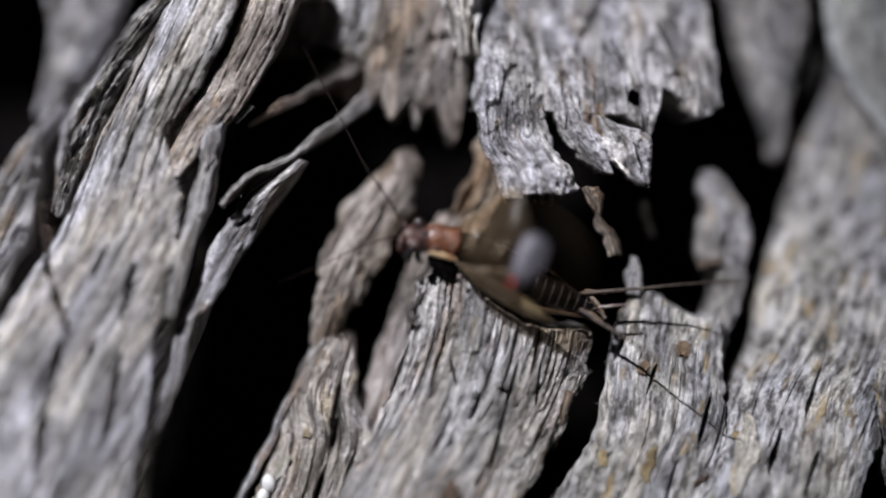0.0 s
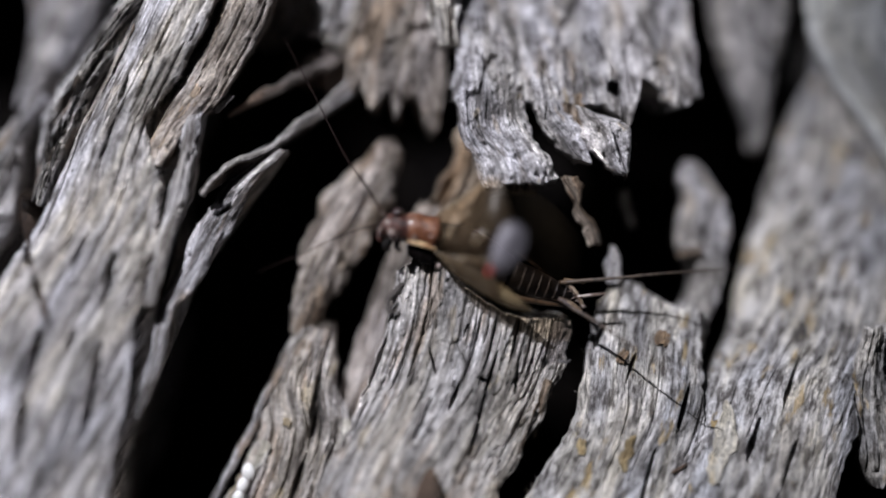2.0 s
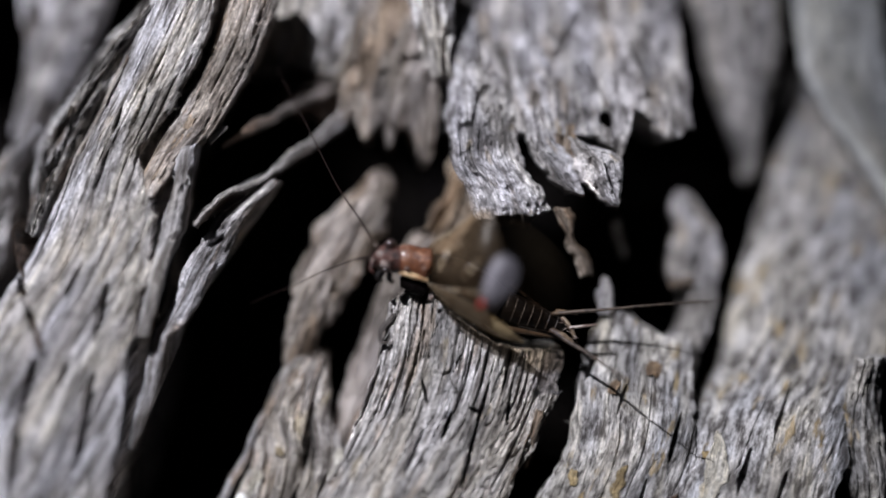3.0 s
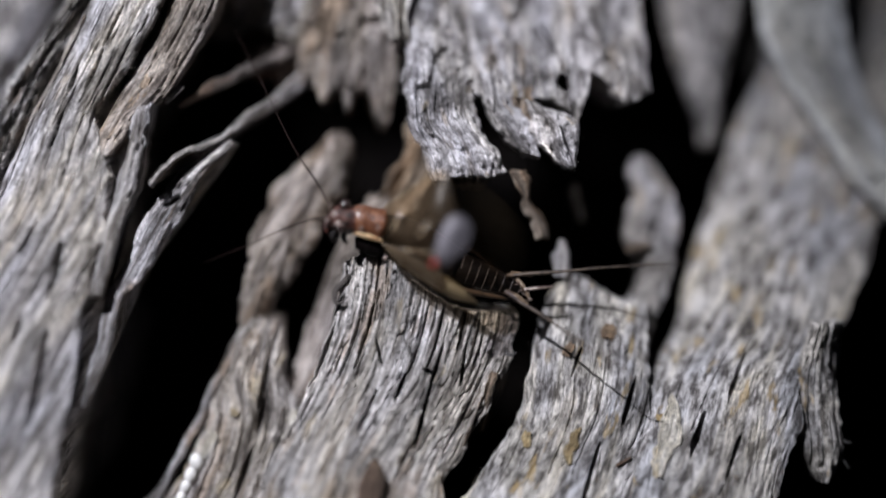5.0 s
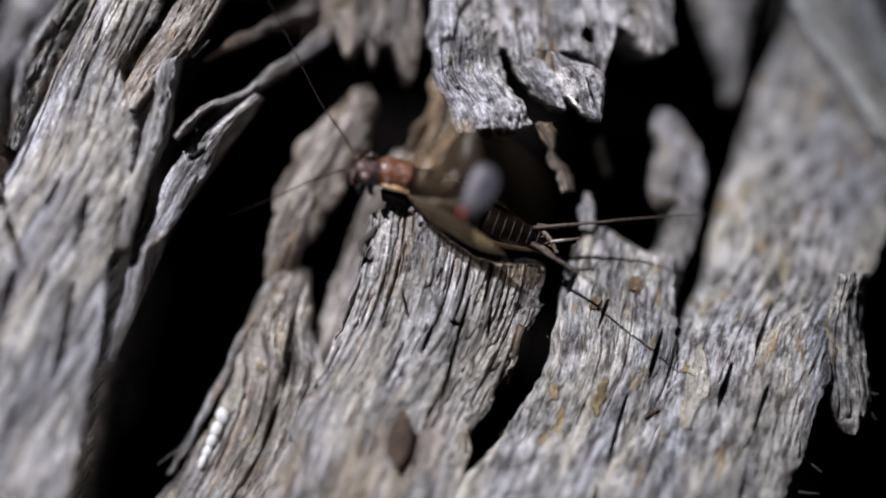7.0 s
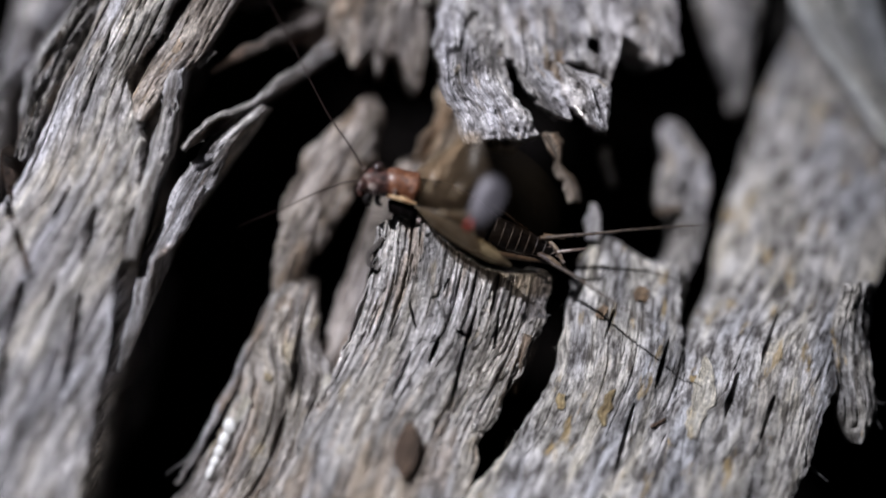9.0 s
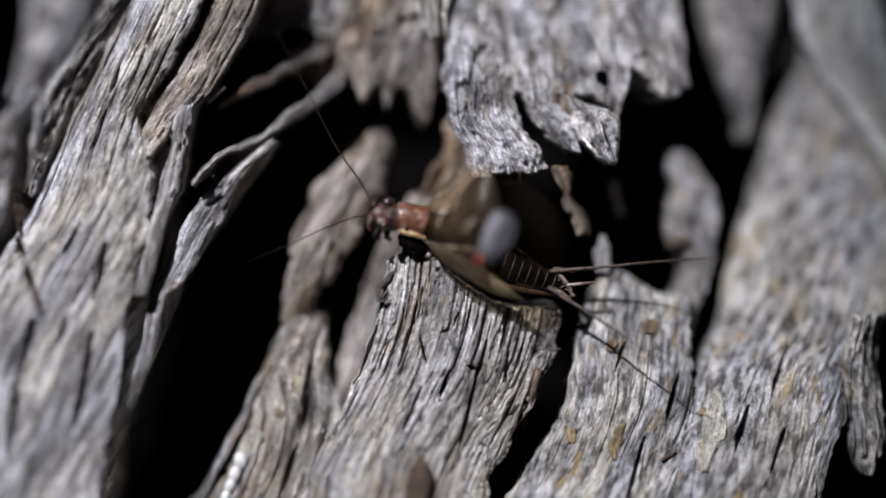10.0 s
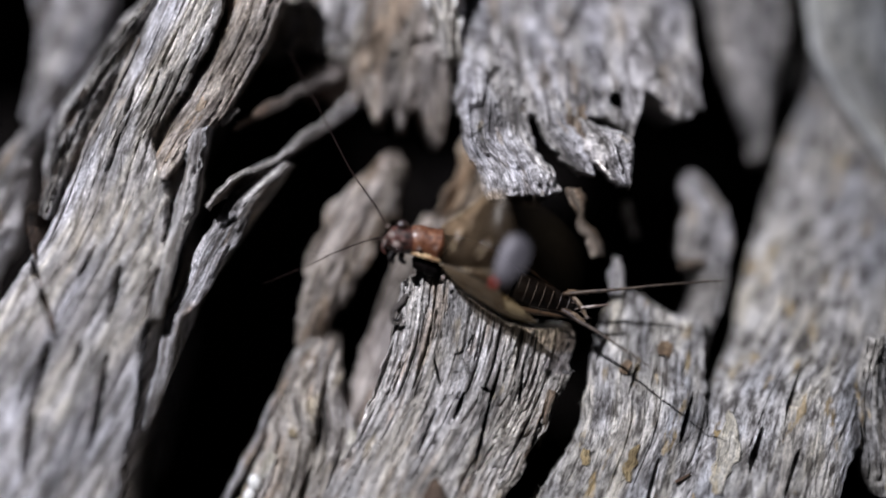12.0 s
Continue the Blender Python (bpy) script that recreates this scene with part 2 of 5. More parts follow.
def relief(s, t, seed, rough, grain=1.0, straight=0.0):
    """Fibrous relief in millimetres: s across the grain, t along it; straight grain splits in rifts."""
    s2 = s + 0.4 * (field(s / 4, t / 14, seed + 1) - 0.5) + (1 - 0.7 * straight) * 0.1 * (field(s / 0.9, t / 3.0, seed + 2) - 0.5) + 0.035 * (field(s / 0.25, t / 0.7, seed + 14) - 0.5)
    out = 0.6 * (field(s2 / 2.6, t / 13, seed + 3) - 0.5) + (1 - 0.6 * straight) * 0.3 * (field(s / 2.2, t / 3.4, seed + 15) - 0.5)
    out += (1 - 0.5 * straight) * 0.15 * strands(s2, t, 0.62, 6.0, seed + 4) + 0.12 * strands(s2 + 0.1, t, 0.27, 3.6, seed + 5) + 0.08 * strands(s2, t, 0.14, 1.7, seed + 6) - 0.17
    out += 0.09 * (field(s2 / 0.1, t / 1.1, seed + 11) - 0.5) + grain * (0.08 * (field(s / 0.2, t / 0.38, seed + 7) - 0.5) + 0.06 * (field(s / 0.1, t / 0.14, seed + 16) - 0.5))
    wander = 0.65 * slits(s2, t, 1.5, 16, 0.05, 0.55, seed + 8) + 0.5 * slits(s2, t, 0.6, 7, 0.07, 0.52, seed + 12)
    split = 0.9 * rifts(s2, t, 1.1, 4.4, 0.11, 0.6, seed + 21) + 0.5 * rifts(s2, t, 0.42, 2.2, 0.06, 0.62, seed + 23)
    out -= (1 - straight) * wander + straight * split + 0.3 * slits(s2, t, 0.26, 3.0, 0.11, 0.47, seed + 18)
    chip = field(s2 / 0.9, t / 2.6, seed + 10)
    out -= 0.2 * np.clip((chip - 0.62) / 0.05, 0, 1)
    return out * rough


def bark_mesh(name, left, right, seed, bulge=0.8, rough=1.0, thick=2.5, rag=(0.5, 0.5), edge=0.35, top=None, bottom=None, holes=(), cracks=(), step=(0.07, 0.16), grain=1.0, straight=0.0, lead=0.5):
    """A plate of bark between two rails (x, z, height towards the viewer; from its upper end to its lower end).
    Its fibres run along the line that lies at lead between the rails."""
    fine = np.linspace(0, 1, 60)
    lf, rf = rail(left, fine), rail(right, fine)
    wide = np.linalg.norm(rf - lf, axis=1).max()
    long = np.linalg.norm(np.diff((lf + rf) / 2, axis=0), axis=1).sum()
    nu, nv = max(8, int(wide / step[0])), max(10, int(long / step[1]))
    u = np.linspace(0, 1, nu)
    dense = np.linspace(0, 1, 241)
    ld, rd = rail(left, dense), rail(right, dense)
    v0, v1 = np.zeros(nu), np.ones(nu)
    for j in range(nu):
        col = ld * (1 - u[j]) + rd * u[j]
        if top:
            inside = col[:, 1] <= np.interp(col[:, 0], *zip(*top))
            v0[j] = dense[np.argmax(inside)]
        if bottom:
            under = col[:, 1] < np.interp(col[:, 0], *zip(*bottom))
            v1[j] = dense[np.argmax(under)] if under.any() else 1.0
    s = u * wide

    def teeth(k):
        big = field(s / 1.7, 0 * s, seed + k) ** 1.5
        small = field(s / 0.45, 0 * s, seed + k + 1)
        return (0.55 * big + 0.3 * small + 0.15 * field(s / 0.14, 0 * s, seed + k + 2))
    v0 = np.minimum(v0 + rag[0] * teeth(20) / long, 0.98)
    v1 = np.maximum(v1 - rag[1] * teeth(30) / long, v0 + 0.01)
    w = np.linspace(0, 1, nv)[:, None]
    V = v0[None] * (1 - w) + v1[None] * w
    t = V * long
    E0 = edge * (field(t / 1.6, 0 * t, seed + 40) - 0.5 + 0.5 * (field(t / 0.4, 0 * t, seed + 41) - 0.5))
    E1 = edge * (field(t / 1.6, 0 * t, seed + 42) - 0.5 + 0.5 * (field(t / 0.4, 0 * t, seed + 43) - 0.5))
    L, R = rail(left, V.ravel()).reshape(nv, nu, 3), rail(right, V.ravel()).reshape(nv, nu, 3)
    here = np.linalg.norm(R - L, axis=2) + 1e-6
    U = np.clip(u[None], 0, 1) * np.ones_like(V)
    rim_l, rim_r = np.clip(1 - U * here / 1.1, 0, 1) ** 2, np.clip(1 - (1 - U) * here / 1.1, 0, 1) ** 2
    UU = U + E0 / here * rim_l + E1 / here * rim_r
    G = L * (1 - UU[..., None]) + R * UU[..., None]
    S = (U - lead) * here
    round_ = 1 - np.abs(2 * U - 1) ** 2.6
    narrow = np.clip(here / 2.0, 0.25, 1)
    G[..., 2] += bulge * round_ * narrow + relief(S, t, seed, rough, grain, straight) * narrow
    G[..., 0] += 0.07 * narrow * (field(S / 0.4, t / 2.5, seed + 50) - 0.5)
    for x0, z0, x1, z1, r in cracks:
        a, d = np.array([x0, z0]), np.array([x1 - x0, z1 - z0])
        k = np.clip(((G[..., :2] - a) @ d) / (d @ d), 0, 1)
        off = np.linalg.norm(G[..., :2] - a - k[..., None] * d, axis=2) + 0.16 * (field(t / 0.9, 0 * t, seed + 80) - 0.5)
        G[..., 2] -= 1.9 * np.clip(1.3 - np.abs(off) / (r * (1.02 - np.abs(2 * k - 1) ** 2 * 0.8)), 0, 1)
    # skirt round the rim, then a plain back
    rim = [(0, j) for j in range(nu)] + [(i, nu - 1) for i in range(1, nv)] + [(nv - 1, j) for j in range(nu - 2, -1, -1)] + [(i, 0) for i in range(nv - 2, 0, -1)]
    ri = np.array(rim)
    edge_pts, mid = G[ri[:, 0], ri[:, 1]], G.reshape(-1, 3).mean(0)
    centre = (L[ri[:, 0], 0] * 0 + (L + R)[ri[:, 0], ri[:, 1]] / 2)
    verts, uvs = [G.reshape(-1, 3)], [np.stack([S, t], -1).reshape(-1, 2)]
    walk_len = np.arange(len(rim)) * 0.13
    for depth, tuck in ((0.3, 0.02), (0.62, 0.06), (1.0, 0.16)):
        ring = edge_pts * (1 - tuck) + centre * tuck
        ring[:, 2] = edge_pts[:, 2] - thick * depth * (0.8 + 0.5 * field(walk_len / 0.9, 0 * walk_len, seed + 60))
        ring[:, 0] += 0.18 * (field(walk_len / 0.5, 0 * walk_len + depth * 3, seed + 61) - 0.5)
        ring[:, 1] += 0.18 * (field(walk_len / 0.5, 0 * walk_len + depth * 3, seed + 62) - 0.5)
        verts.append(ring)
        uvs.append(np.stack([S[ri[:, 0], ri[:, 1]] + depth * 1.2, t[ri[:, 0], ri[:, 1]] + depth * 0.7], -1))
    back = (L + R).reshape(-1, 3).mean(0) / 2
    back[2] = min(p[2] for p in list(left) + list(right)) - thick
    verts.append(back[None])
    uvs.append(np.zeros((1, 2)))
    P, Q = np.concatenate(verts), np.concatenate(uvs)
    idx = np.arange(nu * nv).reshape(nv, nu)
    faces = np.stack([idx[:-1, :-1], idx[1:, :-1], idx[1:, 1:], idx[:-1, 1:]], -1).reshape(-1, 4)
    if holes:
        c = P[faces].mean(1)
        keep = np.ones(len(faces), bool)
        for x0, z0, x1, z1, r in holes:
            a, d = np.array([x0, z0]), np.array([x1 - x0, z1 - z0])
            k = np.clip(((c[:, :2] - a) @ d) / (d @ d + 1e-9), 0, 1)
            off = np.linalg.norm(c[:, :2] - a - k[:, None] * d, axis=1)
            keep &= off > r * (0.55 + 0.9 * field(c[:, 0] / 0.5, c[:, 1] / 0.5, seed + 70)) * (1 - 0.5 * np.abs(2 * k - 1) ** 2)
        faces = faces[keep]
    n = len(rim)
    rings = [idx[ri[:, 0], ri[:, 1]]] + [nu * nv + k * n + np.arange(n) for k in range(3)]
    more = []
    for a, b in zip(rings[:-1], rings[1:]):
        more.append(np.stack([a, np.roll(a, -1), np.roll(b, -1), b], -1))
    last = rings[-1]
    fan = [(int(last[k]), int(last[(k + 1) % n]), len(P) - 1) for k in range(n)]
    polys = [tuple(f) for f in np.concatenate([faces] + more).tolist()] + fan
    me = bpy.data.meshes.new(name)
    me.from_pydata([(x * MM, -h * MM, z * MM) for x, z, h in P.tolist()], [], polys)
    layer = me.uv_layers.new(name="grain")
    loops = np.empty(len(me.loops), np.int32)
    me.loops.foreach_get("vertex_index", loops)
    layer.data.foreach_set("uv", (Q + seed * 3.7)[loops].astype(np.float32).ravel())
    me.polygons.foreach_set("use_smooth", np.ones(len(me.polygons), bool))
    me.update()
    return me


def part(name, data, mat, parent, label=""):
    """Links a mesh or a bmesh as one object under a thing or a part."""
    if isinstance(data, bmesh.types.BMesh):
        me = bpy.data.meshes.new(name)
        data.to_mesh(me)
        data.free()
        me.polygons.foreach_set("use_smooth", np.ones(len(me.polygons), bool))
        data = me
    data.materials.clear()
    data.materials.append(mat)
    ob = new(name, data)
    if parent:
        ob.parent = parent
    return tagged(ob, label)


# ---- the trunk ----
def grid_mesh(name, P, faces, uv):
    me = bpy.data.meshes.new(name)
    me.from_pydata(P.tolist(), [], faces.tolist())
    layer = me.uv_layers.new(name="grain")
    loops = np.empty(len(me.loops), np.int32)
    me.loops.foreach_get("vertex_index", loops)
    layer.data.foreach_set("uv", uv[loops].astype(np.float32).ravel())
    me.polygons.foreach_set("use_smooth", np.ones(len(me.polygons), bool))
    me.update()
    return me


def trunk_stem():
    """The standing stem, ribbed by its bark; its centre line lies behind the plates."""
    turn, up = np.linspace(0, 2 * math.pi, 361), np.linspace(-1250, 1250, 160)
    A, Z = np.meshgrid(turn, up)
    round_a = 5 * np.cos(A) + 40
    ribs = 9 * (field(round_a * 2.2, Z / 160, 92) - 0.5) + 6 * (field(40 + 26 * np.sin(A), Z / 90, 93) - 0.5)
    flare = 60 * np.clip((-900 - Z) / 350, 0, 1) ** 2
    Rr = 162 + flare + ribs * np.clip(np.abs(A - 1.5 * math.pi) / 0.5 - 0.6, 0, 1)
    P = np.stack([Rr * np.cos(A), 190 + Rr * np.sin(A), Z], -1).reshape(-1, 3) * MM
    i = np.arange(A.size).reshape(A.shape)
    q = np.stack([i[:-1, :-1], i[:-1, 1:], i[1:, 1:], i[1:, :-1]], -1).reshape(-1, 4)
    uv = np.stack([A * 165, Z], -1).reshape(-1, 2)
    me = grid_mesh("tree_trunk", P, q, uv)
    me.materials.append(WARM)
    return tagged(new("tree_trunk", me), "old tree trunk with loose grey fibrous bark", "tree trunk", kind="structure")


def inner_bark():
    """The inner layer behind the loose plates; its near-black colour stands for the fissures' shade."""
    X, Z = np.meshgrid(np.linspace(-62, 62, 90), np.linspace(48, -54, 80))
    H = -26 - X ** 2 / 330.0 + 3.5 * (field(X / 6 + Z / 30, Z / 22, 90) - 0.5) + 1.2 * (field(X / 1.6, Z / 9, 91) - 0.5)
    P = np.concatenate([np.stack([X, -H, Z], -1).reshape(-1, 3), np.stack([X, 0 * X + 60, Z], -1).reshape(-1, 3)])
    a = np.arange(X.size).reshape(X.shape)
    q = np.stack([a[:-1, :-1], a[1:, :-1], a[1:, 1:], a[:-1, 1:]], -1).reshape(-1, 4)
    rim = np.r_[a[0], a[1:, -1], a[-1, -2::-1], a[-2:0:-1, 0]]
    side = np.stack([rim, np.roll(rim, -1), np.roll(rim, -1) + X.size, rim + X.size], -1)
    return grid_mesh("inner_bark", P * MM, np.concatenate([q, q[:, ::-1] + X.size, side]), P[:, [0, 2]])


def forest_floor():
    """The dark ground round the foot of the tree, out to the horizon."""
    rings = np.r_[0.0, np.geomspace(0.3, 400, 60)]
    A, R = np.meshgrid(np.linspace(0, 2 * math.pi, 73), rings)
    X, Y = R * np.cos(A), 0.19 + R * np.sin(A)
    Z = -1.22 + 0.05 * (field(X * 2 + 50, Y * 2 + 50, 95) - 0.5) + 0.02 * (field(X * 9 + 90, Y * 9 + 90, 96) - 0.5)
    i = np.arange(A.size).reshape(A.shape)
    q = np.stack([i[:-1, :-1], i[1:, :-1], i[1:, 1:], i[:-1, 1:]], -1).reshape(-1, 4)
    me = grid_mesh("ground", np.stack([X, Y, Z], -1).reshape(-1, 3), q, np.stack([X * 30, Y * 30], -1).reshape(-1, 2))
    me.materials.append(SOIL)
    return tagged(new("ground", me), "dark leaf-littered forest soil at night", "ground", kind="structure")


SOIL = bark_material("forest_soil", (0.03, 0.022, 0.016), (0.07, 0.05, 0.035), (0.12, 0.09, 0.06), (0.1, 0.06, 0.03))
forest_floor()
trunk = trunk_stem()
part("inner_bark", inner_bark(), CORE_SHADE, trunk, "inner bark coloured near black for the shade in the fissures")


def plate(label, mat, seed, left, right, name="bark_plate", lie=None, **shape):
    """A piece of bark on the trunk. lie: laid onto the bark below it, raised by that much."""
    if lie is not None:
        def laid(points):
            return [(x, z, height_at(x, z) + lie) for x, z, h in points]
        left, right = laid(left), laid(right)
    return part(name, bark_mesh(name, left, right, seed, **shape), mat, trunk, label)


def limb_mesh(name, path, radii, sides=12, steps=24, base=(0, 0, 0), flat=1.0, kink=0.0, seed=0):
    """A tapered round limb along a path of (x, z, height) in millimetres; radii along it; flat: depth over width."""
    v = np.linspace(0, 1, steps)
    p = rail(path, v) - np.array(base)
    r = np.interp(v, np.linspace(0, 1, len(radii)), radii)
    if kink:
        p[:, 0] += kink * (field(v * 9, 0 * v, seed + 1) - 0.5)
        p[:, 1] += kink * (field(v * 9, 0 * v, seed + 2) - 0.5)
    tang = np.gradient(p, axis=0)
    tang /= np.linalg.norm(tang, axis=1, keepdims=True) + 1e-9
    side = np.cross(tang, np.array([0, 0, 1.0]))
    side /= np.linalg.norm(side, axis=1, keepdims=True) + 1e-9
    deep = np.cross(side, tang)
    ang = np.linspace(0, 2 * math.pi, sides, endpoint=False)
    ring = p[:, None] + r[:, None, None] * (np.cos(ang)[None, :, None] * side[:, None] + flat * np.sin(ang)[None, :, None] * deep[:, None])
    P = np.concatenate([ring.reshape(-1, 3), p[:1] - tang[:1] * r[0] * 0.6, p[-1:] + tang[-1:] * r[-1] * 0.6])
    a = np.arange(steps * sides).reshape(steps, sides)
    q = np.stack([a[:-1], np.roll(a[:-1], -1, 1), np.roll(a[1:], -1, 1), a[1:]], -1).reshape(-1, 4).tolist()
    q += [(int(a[0, (k + 1) % sides]), int(a[0, k]), len(P) - 2) for k in range(sides)]
    q += [(int(a[-1, k]), int(a[-1, (k + 1) % sides]), len(P) - 1) for k in range(sides)]
    me = bpy.data.meshes.new(name)
    me.from_pydata([(x * MM, -h * MM, z * MM) for x, z, h in P.tolist()], [], [tuple(f) for f in q])
    me.uv_layers.new(name="grain")
    me.polygons.foreach_set("use_smooth", np.ones(len(me.polygons), bool))
    me.update()
    return me


def height_at(x, z):
    """Height of the bark under a point of the plan, in millimetres."""
    best = -30.0
    for ob in trunk.children:
        hit, place, *_ = ob.ray_cast(Vector((x * MM, -0.05, z * MM)), Vector((0, 1, 0)))
        if hit:
            best = max(best, -place.y / MM)
    return best


# unseen bark plates added above to block torch light from the fissure
for k, x in enumerate((-46, -30, -14, 2, 18, 34)):
    h0, h1 = -9.5 - x * x / 160, -9.5 - (x + 15.4) ** 2 / 160
    plate("unseen grey bark plate added above to shade the fissure", GREY, 60 + k, [(x, 52, h0), (x, 36, h0), (x, 20.0, h0)], [(x + 16.3, 52, h1 - 0.5), (x + 16.2, 36, h1 - 0.5), (x + 16.3, 20.0, h1 - 0.5)], bulge=1.0, thick=8, rag=(0.2, 0.8), step=(0.3, 0.6))

plate("pale weathered bark plate far back in the fissure", BLEACHED, 1,
      [(-25.7, 19.2, -9.0), (-25.3, 13.8, -9.0), (-26.4, 8.3, -10.0)],
      [(-19.0, 19.2, -9.0), (-21.5, 13.8, -9.0), (-25.2, 7.7, -10.0)], bulge=0.8, rag=(0.2, 1.2))
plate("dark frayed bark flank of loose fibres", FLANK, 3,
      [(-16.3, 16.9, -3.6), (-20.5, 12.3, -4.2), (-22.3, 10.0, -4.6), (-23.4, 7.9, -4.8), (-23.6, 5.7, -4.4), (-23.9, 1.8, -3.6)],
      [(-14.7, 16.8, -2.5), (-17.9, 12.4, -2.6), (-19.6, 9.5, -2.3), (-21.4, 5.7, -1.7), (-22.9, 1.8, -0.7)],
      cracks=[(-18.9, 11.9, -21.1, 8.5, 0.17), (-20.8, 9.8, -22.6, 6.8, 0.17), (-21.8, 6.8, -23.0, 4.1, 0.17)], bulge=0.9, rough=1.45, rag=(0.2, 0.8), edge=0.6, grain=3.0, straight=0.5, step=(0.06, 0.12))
plate("grey-brown bark strip beyond a black crack", GREY, 2,
      [(-23.9, 9.4, -5.6), (-25.9, 6.8, -5.4), (-27.5, 4.6, -5.0), (-30.0, 1.4, -4.4), (-32.0, -2.0, -3.6), (-35.0, -9.0, -2.6)],
      [(-23.2, 9.0, -5.6), (-24.6, 6.2, -5.2), (-25.3, 3.2, -4.8), (-25.7, 0.4, -4.2), (-26.7, -1.8, -3.4), (-28.8, -7.0, -2.0)], bulge=0.8, rag=(0.6, 0.3), edge=0.4, thick=3)
# its unseen skirt reaches 16 mm back to block light behind the plates
plate("broad grey fibrous bark strip, the thickest in view", PALE, 4,
      [(-15.6, 17.8, -2.4), (-18.6, 11.1, -2.3), (-20.8, 6.1, -1.7), (-22.6, 1.4, -0.1), (-25.2, -3.2, 1.4), (-28.8, -10.1, 2.5), (-32.2, -17.9, 3.4), (-35.4, -25.6, 4.2)],
      [(-11.4, 17.9, -1.0), (-12.95, 12.8, -0.7), (-14.45, 9.8, -0.5), (-16.4, 6.6, -0.5), (-16.2, 5.2, -0.1), (-15.65, 3.9, 0.25), (-15.6, 0.4, 0.9), (-16.5, -4.2, 1.6), (-17.3, -10.1, 2.5), (-18.5, -17.9, 3.4), (-19.7, -25.6, 4.2)],
      cracks=[(-23.4, -0.5, -22.6, -2.3, 0.13), (-22.6, -2.3, -21.4, -5.2, 0.17), (-19.4, 0.4, -20.4, -1.5, 0.13), (-18.3, 7.0, -19.1, 4.7, 0.10), (-14.7, 13.6, -16.0, 10.9, 0.10), (-20.1, -5.2, -20.6, -6.9, 0.13), (-22.9, -6.9, -23.9, -9.9, 0.13), (-16.0, 10.6, -17.0, 8.3, 0.10), (-17.6, 9.6, -18.1, 8.0, 0.10), (-22.0, -5.4, -22.8, -8.5, 0.3), (-22.8, -8.5, -23.2, -13.0, 0.25), (-18.6, -6.0, -19.5, -11.5, 0.25), (-25.6, -8.0, -26.8, -14.5, 0.25), (-18.0, -1.0, -18.6, -4.2, 0.2)], bulge=0.9, rough=0.34, thick=16, edge=0.3, rag=(0.1, 0.1), grain=2.0, straight=0.8, lead=0.1, step=(0.06, 0.14))
plate("brown weathered fibre along the ridge of the strip", WARM, 70,
      [(-17.6, 13.0, 0.0), (-19.2, 9.8, 0.0), (-20.6, 7.0, 0.0), (-21.9, 4.2, 0.0)],
      [(-17.2, 13.0, 0.0), (-18.7, 9.8, 0.0), (-20.1, 7.0, 0.0), (-21.6, 4.2, 0.0)], bulge=0.1, rag=(0.4, 0.6), edge=0.3, thick=0.8, rough=0.7, lie=0.1, name="bark_fibre")
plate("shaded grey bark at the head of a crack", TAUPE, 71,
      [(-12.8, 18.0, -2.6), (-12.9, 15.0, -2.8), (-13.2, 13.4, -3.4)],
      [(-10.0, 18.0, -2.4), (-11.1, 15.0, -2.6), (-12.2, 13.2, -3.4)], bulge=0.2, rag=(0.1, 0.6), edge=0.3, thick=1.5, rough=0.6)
plate("narrow grey-tan bark strip beside a black crack", TAUPE, 5,
      [(-10.9, 17.3, -1.6), (-12.3, 13.3, -1.5), (-13.4, 10.9, -1.3), (-14.8, 8.6, -1.1), (-15.95, 6.4, -0.8), (-16.3, 5.1, -0.3), (-16.05, 4.3, 0.1)],
      [(-8.0, 17.4, -1.8), (-8.9, 14.4, -1.6), (-10.5, 11.0, -1.2), (-12.6, 7.8, -0.8), (-13.9, 6.7, -0.5), (-15.1, 5.0, -0.1), (-15.8, 4.2, 0.15)], bulge=0.4, rag=(0.1, 0.3), edge=0.15, rough=0.42, grain=2.4, straight=0.7)
plate("warm brown skin at the tip of the strip", TANBARK, 24,
      [(-13.2, 9.6, 0.0), (-14.3, 8.0, 0.0), (-15.4, 6.2, 0.0), (-15.9, 5.3, 0.0)], [(-12.9, 9.6, 0.0), (-13.6, 8.0, 0.0), (-14.7, 6.2, 0.0), (-15.5, 5.2, 0.0)], bulge=0.05, rag=(1.0, 0.3), edge=0.4, thick=0.4, rough=0.5, lie=0.0, name="bark_flake")
plate("thin grey splinter strip", GREY, 6,
      [(-13.9, 7.5, -0.2), (-14.8, 3.7, 0.4), (-15.3, 0.7, 1.0), (-15.8, -1.6, 1.6), (-16.2, -4.2, 2.2)],
      [(-12.9, 7.7, -0.6), (-13.4, 4.7, -0.2), (-14.0, 1.9, 0.4), (-14.7, 0.0, 1.0), (-15.6, -4.2, 1.8)],
      cracks=[(-14.3, 5.7, -14.9, 3.4, 0.13)], bulge=0.5, rag=(0.4, 0.6), edge=0.3)
